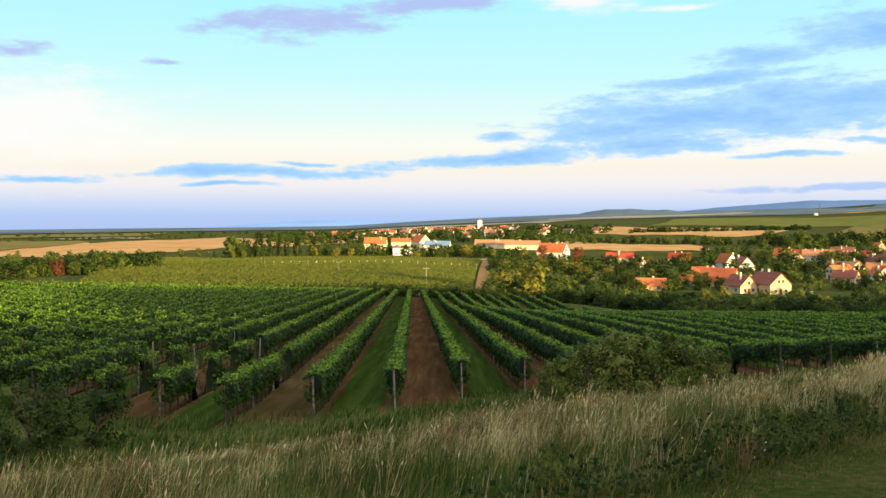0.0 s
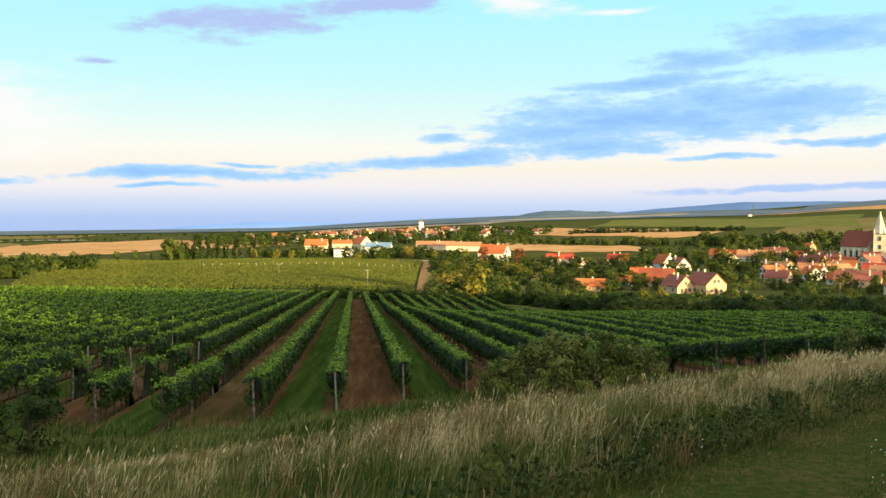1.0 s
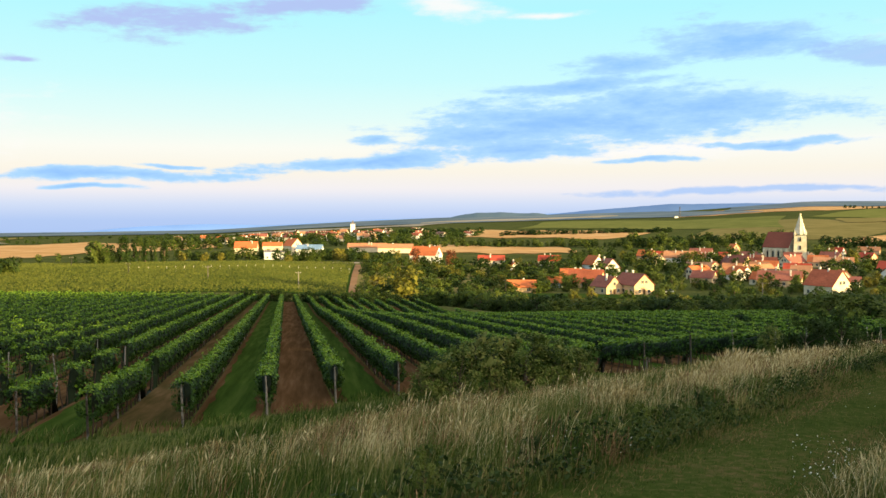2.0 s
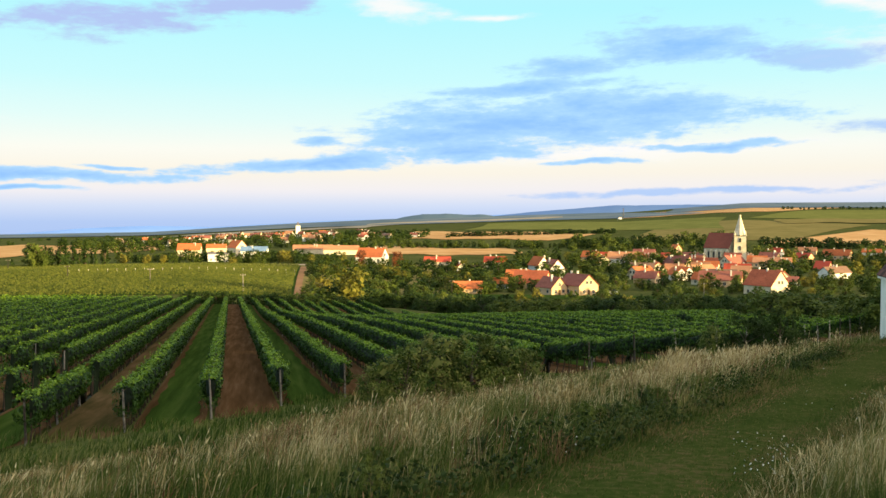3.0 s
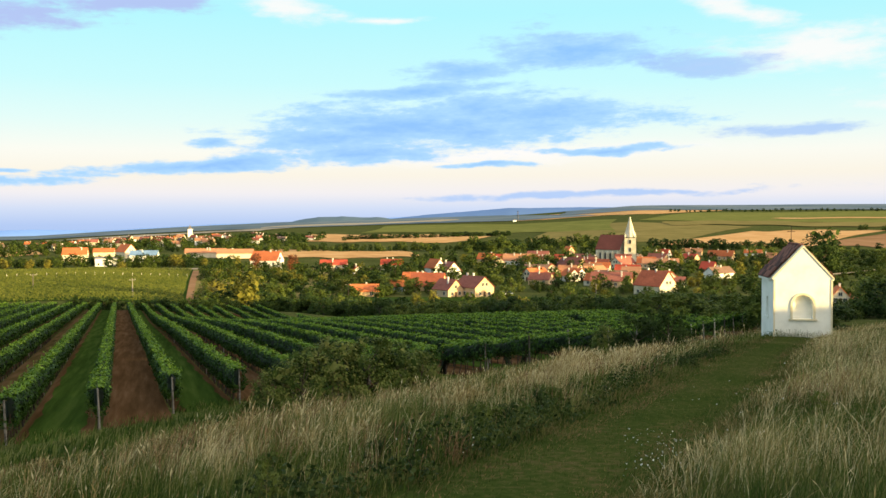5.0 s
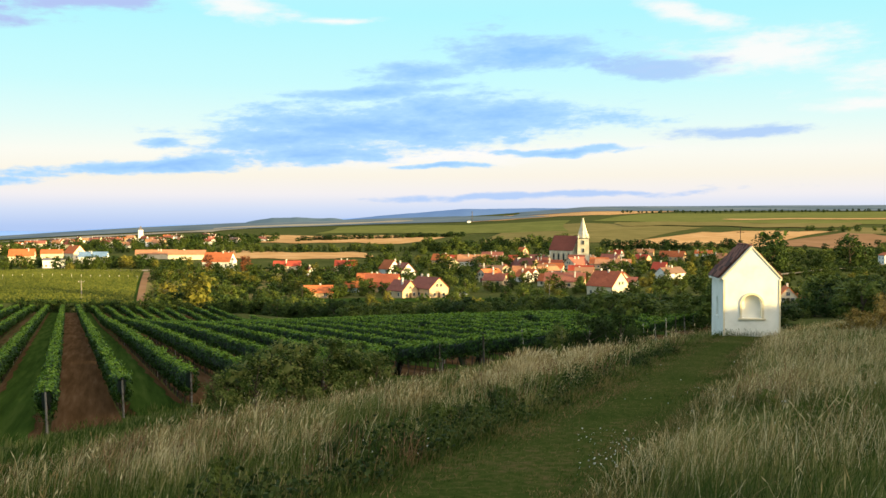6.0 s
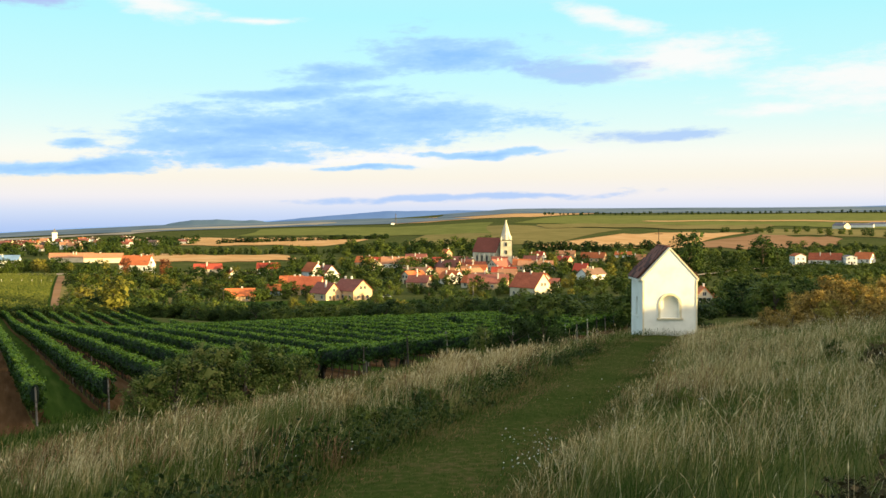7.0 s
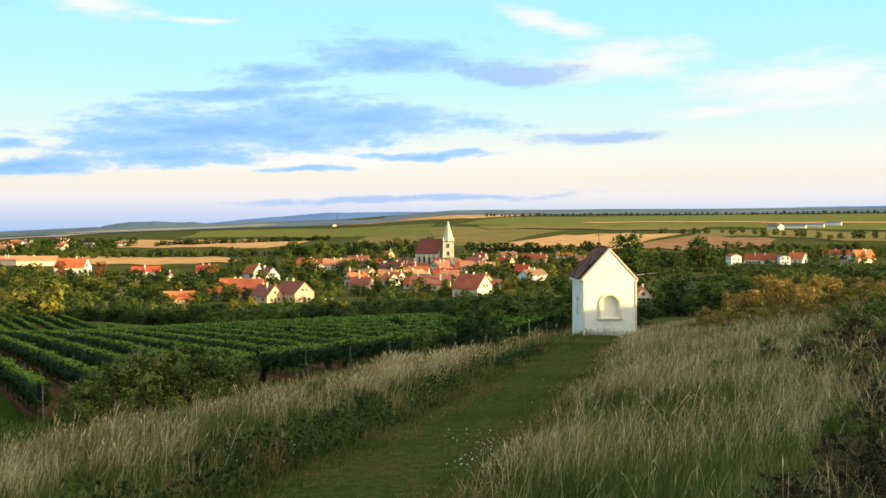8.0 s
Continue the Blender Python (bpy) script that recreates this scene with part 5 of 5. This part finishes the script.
def car(az, d, turn, name_colour, rgb):
    x, y = spot(az, d)
    th = new("parked_car")
    th.matrix_basis = pose(x, y, gz(x, y) + 0.25, 0, 0, -az + turn)
    tagged(th, name_colour + " parked car beside the village houses", "car", "parked cars")
    paint = material(name_colour + "_car_paint", [tuple(c * 0.9 for c in rgb), rgb], 2, 0.3)
    bm = box_bm(4.3, 1.75, 0.75, 0.35, 0.96, 0.12)
    part("body", bm, paint, th)
    part("cabin", box_bm(2.5, 1.6, 0.65, 1.105, 0.72, 0.08), M_PANE, th)
    for sx in (-1, 1):
        for sy in (-1, 1):
            bm = bmesh.new()
            bmesh.ops.create_cone(bm, cap_ends=True, segments=12, radius1=0.32, radius2=0.32, depth=0.2)
            part("wheel", bm, M_IRON, th, m=pose(sx * 1.35, sy * 0.78, 0.32, 90))


car(20.5, 338, 80, "white", (0.75, 0.75, 0.75))
car(20.9, 341, 75, "silver", (0.45, 0.46, 0.48))
car(23.6, 420, 80, "white", (0.75, 0.75, 0.75))

# ---- grass of the bank and the verge ----
M_BLADE = material("green_grass_blades", [(0.020, 0.044, 0.006), (0.058, 0.098, 0.016), (0.18, 0.18, 0.06)], 0.7, 0.8, 0, None, 1.0, 0.3, island=0.5, translucent=0.3)
M_STRAW = material("dry_grass_stalks", [(0.20, 0.15, 0.055), (0.41, 0.33, 0.15), (0.66, 0.57, 0.34)], 0.9, 0.8, 0, None, 0.6, 0.3, island=0.6, translucent=0.3)
M_TURF = material("short_turf_blades", [(0.030, 0.054, 0.009), (0.058, 0.086, 0.017), (0.165, 0.13, 0.052)], 1.2, 0.9, 0, None, 1.0, 0.5, island=0.8, translucent=0.3)
M_DOCK = material("rusty_dry_stalks", [(0.10, 0.055, 0.028), (0.19, 0.11, 0.055), (0.30, 0.19, 0.10)], 0.9, 0.8, 0, None, 0.6, 0.3, island=0.6, translucent=0.2)
M_PETAL = material("white_petals", [(0.6, 0.6, 0.56), (0.78, 0.78, 0.74)], 4, 0.7)


def xy_of(s, q):
    return 0.656 * s + 0.755 * q, 0.755 * s - 0.656 * q


def seen(x, y, near=3.2, far=70):
    d, az = np.hypot(x, y), np.degrees(np.arctan2(x, y))
    return (d > near) & (d < far) & (az > -31) & (az < 59)


def patchy(x, y, k=1.0):
    """Slow uneven pattern between 0 and 1 for the thickness of the sward."""
    v = np.sin(x * 0.9 * k + 1.7 * np.sin(y * 0.53 * k)) + np.sin(y * 1.13 * k + 1.3 * np.sin(x * 0.71 * k + 2)) + 0.6 * np.sin((x + y) * 2.3 * k)
    return np.clip(0.5 + v / 4.4, 0, 1)


def blade_mesh(name, rng, x, y, h, w, lean, tip=0.12, plume=0.0):
    """Bent blades of two joints; with plume the upper joint widens into a seed head."""
    n = len(x)
    z = ground_z(x, y) - 0.02
    a = rng.uniform(0, 2 * np.pi, n)
    side = np.stack([np.cos(a), np.sin(a), np.zeros(n)], -1) * (w / 2)[:, None]
    b = rng.normal(0.35, 1.1, n)
    off = np.stack([np.cos(b), np.sin(b), np.zeros(n)], -1) * (lean * h)[:, None]
    p0 = np.stack([x, y, z], -1)
    p1 = p0 + off * 0.3 + np.stack([0 * h, 0 * h, 0.55 * h], -1)
    p2 = p0 + off + np.stack([0 * h, 0 * h, h * np.sqrt(np.clip(1 - lean ** 2 * 0.6, 0.2, 1))], -1)
    wm = 0.8
    v = np.stack([p0 - side, p0 + side, p1 + side * wm, p1 - side * wm, p2 + side * tip, p2 - side * tip], 1)
    if plume:
        pm = p1 * 0.35 + p2 * 0.65
        v = np.stack([p0 - side * 0.5, p0 + side * 0.5, pm + side * 0.5, pm - side * 0.5, p2 + side * 0.2, p2 - side * 0.2], 1)
        q = np.stack([pm, (pm + p2) / 2 + side * plume, p2 + (p2 - pm) * 0.15, (pm + p2) / 2 - side * plume], 1)
    idx = np.arange(n)[:, None] * 6
    f = np.concatenate([idx + np.array([[0, 1, 2, 3]]), idx + np.array([[3, 2, 4, 5]])], 1).reshape(-1)
    co = v.reshape(-1, 3)
    if plume:
        f = np.concatenate([f, 6 * n + np.arange(4 * n)])
        co = np.concatenate([co, q.reshape(-1, 3)])
    me = bpy.data.meshes.new(name)
    me.vertices.add(len(co))
    me.vertices.foreach_set("co", co.astype(np.float32).ravel())
    me.loops.add(len(f))
    me.loops.foreach_set("vertex_index", f.astype(np.int32))
    me.polygons.add(len(f) // 4)
    me.polygons.foreach_set("loop_start", np.arange(0, len(f), 4, dtype=np.int32))
    me.update(calc_edges=True)
    return me


def scatter(rng, n, s0, s1, q0, q1, tuft=0.55):
    """Points over a strip beside the track: part in tufts, part single, thinner far off."""
    s, q = rng.uniform(s0, s1, n), rng.uniform(q0, q1, n)
    m = int(n * tuft)
    c = rng.integers(m, n, size=m)
    c = (c // 14) * 14 % n
    s[:m], q[:m] = s[c] + rng.normal(0, 0.09, m), q[c] + rng.normal(0, 0.09, m)
    x, y = xy_of(s, q)
    d = np.hypot(x, y)
    keep = seen(x, y) & (rng.random(n) < np.clip((11 / d) ** 1.1, 0.12, 1))
    return x[keep], y[keep], s[keep], q[keep]


def track_q(s):
    return -2.75 + 0.2 * np.sin(s * 0.11 + 0.4)


def verge(name, seed, n, strip, mat, label, hmin, hmax, w, plume=0.0, tuft=0.55, thin=0.0, lean=(0.1, 0.5), clear=0.0):
    rng = np.random.default_rng(seed)
    x, y, s, q = scatter(rng, n, *strip, tuft)
    off = np.abs(q - track_q(s)) - 0.85
    pt = patchy(x, y)
    keep = (off > clear * rng.uniform(0.3, 1.2, len(x))) & (rng.random(len(x)) > thin * (1 - pt))
    # thin sward where the brambles have taken over
    bx, by = spot(51, 5.6)
    keep &= (np.hypot(x - bx, y - by) > 1.3) | (rng.random(len(x)) < 0.6)
    x, y, q, off, pt = x[keep], y[keep], q[keep], off[keep], pt[keep]
    h = (hmin + (hmax - hmin) * rng.random(len(x)) ** 1.6) * (0.5 + 0.45 * pt + 0.45 * patchy(x + 31, y - 17, 0.45)) * np.clip(0.45 + off * 0.7, 0.45, 1)
    h = np.where(q < -12.5, h * np.clip(1 - (-12.5 - q) * 0.2, 0.3, 1), h)
    d = np.hypot(x, y)
    me = blade_mesh(name, rng, x, y, h, w * (0.7 + 0.035 * d) * rng.uniform(0.7, 1.3, len(x)), rng.uniform(*lean, len(x)), plume=plume)
    return tagged(part(name, me, mat), label, "grass", kind="stuff")


LEFT, RIGHT = (-16, 56, -17, -3.4), (0, 60, -2.2, 24)
verge("verge_grass", 21, 360000, LEFT, M_BLADE, "tall green meadow grass on the slope below the track", 0.14, 0.42, 0.009)
verge("verge_dry_grass", 22, 230000, LEFT, M_STRAW, "bleached dry grass stalks on the slope below the track", 0.2, 0.62, 0.0044, 0, 0.8, 1.4, (0.1, 0.7), 1.2)
verge("verge_seed_heads", 23, 26000, LEFT, M_STRAW, "pale feathery grass seed heads below the track", 0.35, 0.72, 0.006, 2.4, 0.8, 1.0, (0.1, 0.6), 1.2)
verge("verge_brown_stalks", 28, 110000, LEFT, M_DOCK, "rust-brown withered stalks among the verge grass", 0.2, 0.55, 0.0065, 1.6, 0.85, 1.5, (0.1, 0.6))
verge("bank_brown_stalks", 29, 80000, RIGHT, M_DOCK, "rust-brown withered stalks on the bank", 0.2, 0.5, 0.005, 1.6, 0.85, 1.5, (0.1, 0.7))
verge("bank_grass", 24, 720000, RIGHT, M_BLADE, "tall green meadow grass on the bank above the track", 0.12, 0.36, 0.0062, lean=(0.2, 0.9))
verge("bank_dry_grass", 25, 900000, RIGHT, M_STRAW, "bleached dry grass stalks on the bank", 0.18, 0.5, 0.0038, 0, 0.72, 1.2, (0.2, 0.95))
verge("bank_seed_heads", 26, 50000, RIGHT, M_STRAW, "pale feathery grass seed heads on the bank", 0.3, 0.6, 0.004, 2.2, 0.6, 0.7, (0.2, 0.6))



def pale_tuft(az, d, n, h, seed, mat=M_STRAW, label="tall bleached clump of dry grass beside the track"):
    """One tall clump of grass."""
    rng = np.random.default_rng(seed)
    x0, y0 = spot(az, d)
    x, y = x0 + rng.normal(0, 0.22, n), y0 + rng.normal(0, 0.22, n)
    me = blade_mesh("pale_grass_clump", rng, x, y, h * rng.uniform(0.5, 1.0, n), 0.016 * rng.uniform(0.6, 1.3, n), rng.uniform(0.1, 0.65, n), plume=1.6)
    tagged(part("grass_clump", me, mat), label, "grass", "grass clumps")


for i, (az, d, h) in enumerate(((24.4, 24, 0.95), (25.0, 25, 0.8), (23.6, 23.5, 0.7), (27.5, 27, 0.7), (22.0, 21, 0.6), (29.0, 29, 0.65), (18.0, 17, 0.55))):
    pale_tuft(az, d, 420, h, 60 + i)
for i in range(9):
    pale_tuft(35.9 + 0.32 * i, 42.7 + 0.09 * i, 90, (0.3, 0.42, 0.24)[i % 3], 80 + i, M_BLADE, "green grass clump at the foot of the chapel wall")


def vineyard_margin():
    """Weeds on the rough strip at the head of the vine rows."""
    rng = np.random.default_rng(41)
    n = 90000
    x = rng.uniform(-60, 36, n)
    head = np.interp(x, [-90, -50, -30, -17, -11, -8, -5, -2, 1, 5, 14, 27, 40, 60], [74, 60, 48, 40, 37, 34.5, 36.5, 39, 43, 45, 44, 50, 64, 84])
    y = head + 1.5 - rng.random(n) ** 0.8 * 17
    q = 0.755 * x - 0.656 * y
    keep = seen(x, y, 10, 90) & (q < -11) & (rng.random(n) < patchy(x, y, 0.8) * 1.2)
    x, y = x[keep], y[keep]
    h = rng.uniform(0.12, 0.42, len(x)) * (0.5 + patchy(x, y, 0.5))
    me = blade_mesh("margin_weeds", rng, x, y, h, rng.uniform(0.02, 0.05, len(x)), rng.uniform(0.1, 0.7, len(x)))
    tagged(part("margin_weeds", me, M_BLADE), "green weeds on the rough strip at the vineyard head", "weeds", kind="stuff")


vineyard_margin()


def turf():
    rng = np.random.default_rng(27)
    n = 190000
    s, w = rng.uniform(-4, 46, n), rng.uniform(-1.2, 1.2, n)
    q = track_q(s) + w
    x, y = xy_of(s, q)
    d = np.hypot(x, y)
    keep = seen(x, y) & (rng.random(n) < np.clip((10 / d) ** 1.2, 0.1, 1)) & (rng.random(n) < 0.45 + 0.55 * patchy(x, y, 1.7))
    x, y, d, w = x[keep], y[keep], d[keep], w[keep]
    h = rng.uniform(0.04, 0.10, len(x)) * (1 + 0.8 * np.clip(np.abs(w) - 0.7, 0, 1) * 3)
    me = blade_mesh("turf", rng, x, y, h, 0.012 * (0.7 + 0.035 * d), rng.uniform(0.1, 0.8, len(x)))
    tagged(part("turf", me, M_TURF), "short mown turf on the track", "grass", kind="stuff")


turf()


def track_straw():
    """Dry mown stalks along the two wheel lines of the track."""
    rng = np.random.default_rng(43)
    n = 26000
    s = rng.uniform(-2, 46, n)
    w = np.where(rng.random(n) < 0.5, -0.5, 0.55) + rng.normal(0, 0.13, n)
    x, y = xy_of(s, track_q(s) + w)
    d = np.hypot(x, y)
    keep = seen(x, y) & (rng.random(n) < np.clip((14 / d) ** 1.2, 0.1, 1) * np.clip(patchy(x, y, 1.3) * 1.8 - 0.5, 0, 1))
    x, y, d = x[keep], y[keep], d[keep]
    me = blade_mesh("track_straw", rng, x, y, rng.uniform(0.04, 0.10, len(x)), 0.009 * (0.7 + 0.035 * d), rng.uniform(0.5, 0.95, len(x)))
    tagged(part("track_straw", me, M_DOCK), "dry mown stalks lying on the wheel lines of the track", "grass", kind="stuff")


track_straw()
M_WEED = material("dark_broad_leaves", [(0.012, 0.024, 0.006), (0.026, 0.046, 0.010), (0.05, 0.07, 0.018)], 2.0, 0.7, 0, None, 0.7, 0.3, island=0.5, translucent=0.15)


def edge_weeds():
    """Low clumps of dark broad-leaved weeds along the lower edge of the track."""
    rng = np.random.default_rng(44)
    pts = []
    for k in range(80):
        s = rng.uniform(1, 32)
        q = track_q(s) - 1.05 - rng.random() ** 1.5 * 1.3
        r, h = rng.uniform(0.14, 0.38), rng.uniform(0.15, 0.42)
        n = int(520 * r * (0.5 + h))
        a, u = rng.uniform(0, 2 * np.pi, n), np.sqrt(rng.random(n))
        x, y = xy_of(s + r * 1.5 * u * np.cos(a), q + r * u * np.sin(a))
        z = ground_z(x, y) + 0.03 + h * rng.random(n) ** 0.7 * (1.1 - 0.7 * u) * rng.uniform(0.7, 1.3)
        pts.append(np.stack([x, y, z], -1))
    me = quad_mesh("edge_weeds", leaves(rng, np.concatenate(pts), 0.05))
    tagged(part("edge_weeds", me, M_WEED), "dark broad-leaved weeds along the track edge", "weeds", kind="stuff")


edge_weeds()


def flowers(seed, n, az0, az1, d0, d1, hmax):
    rng = np.random.default_rng(seed)
    az, d = np.radians(rng.uniform(az0, az1, n)), rng.uniform(d0, d1, n)
    x, y = d * np.sin(az), d * np.cos(az)
    p = np.stack([x, y, ground_z(x, y) + rng.uniform(0.12, hmax, n)], -1)
    tagged(part("wild_flowers", quad_mesh("wild_flowers", leaves(rng, p, 0.016)), M_PETAL), "tiny white wild flowers in the grass", "flowers", kind="stuff")


flowers(31, 90, 27.6, 31.0, 8.0, 10.6, 0.24)
flowers(32, 26, 10, 19, 8.6, 10.5, 0.3)
flowers(33, 90, 30, 52, 7.0, 18.0, 0.55)
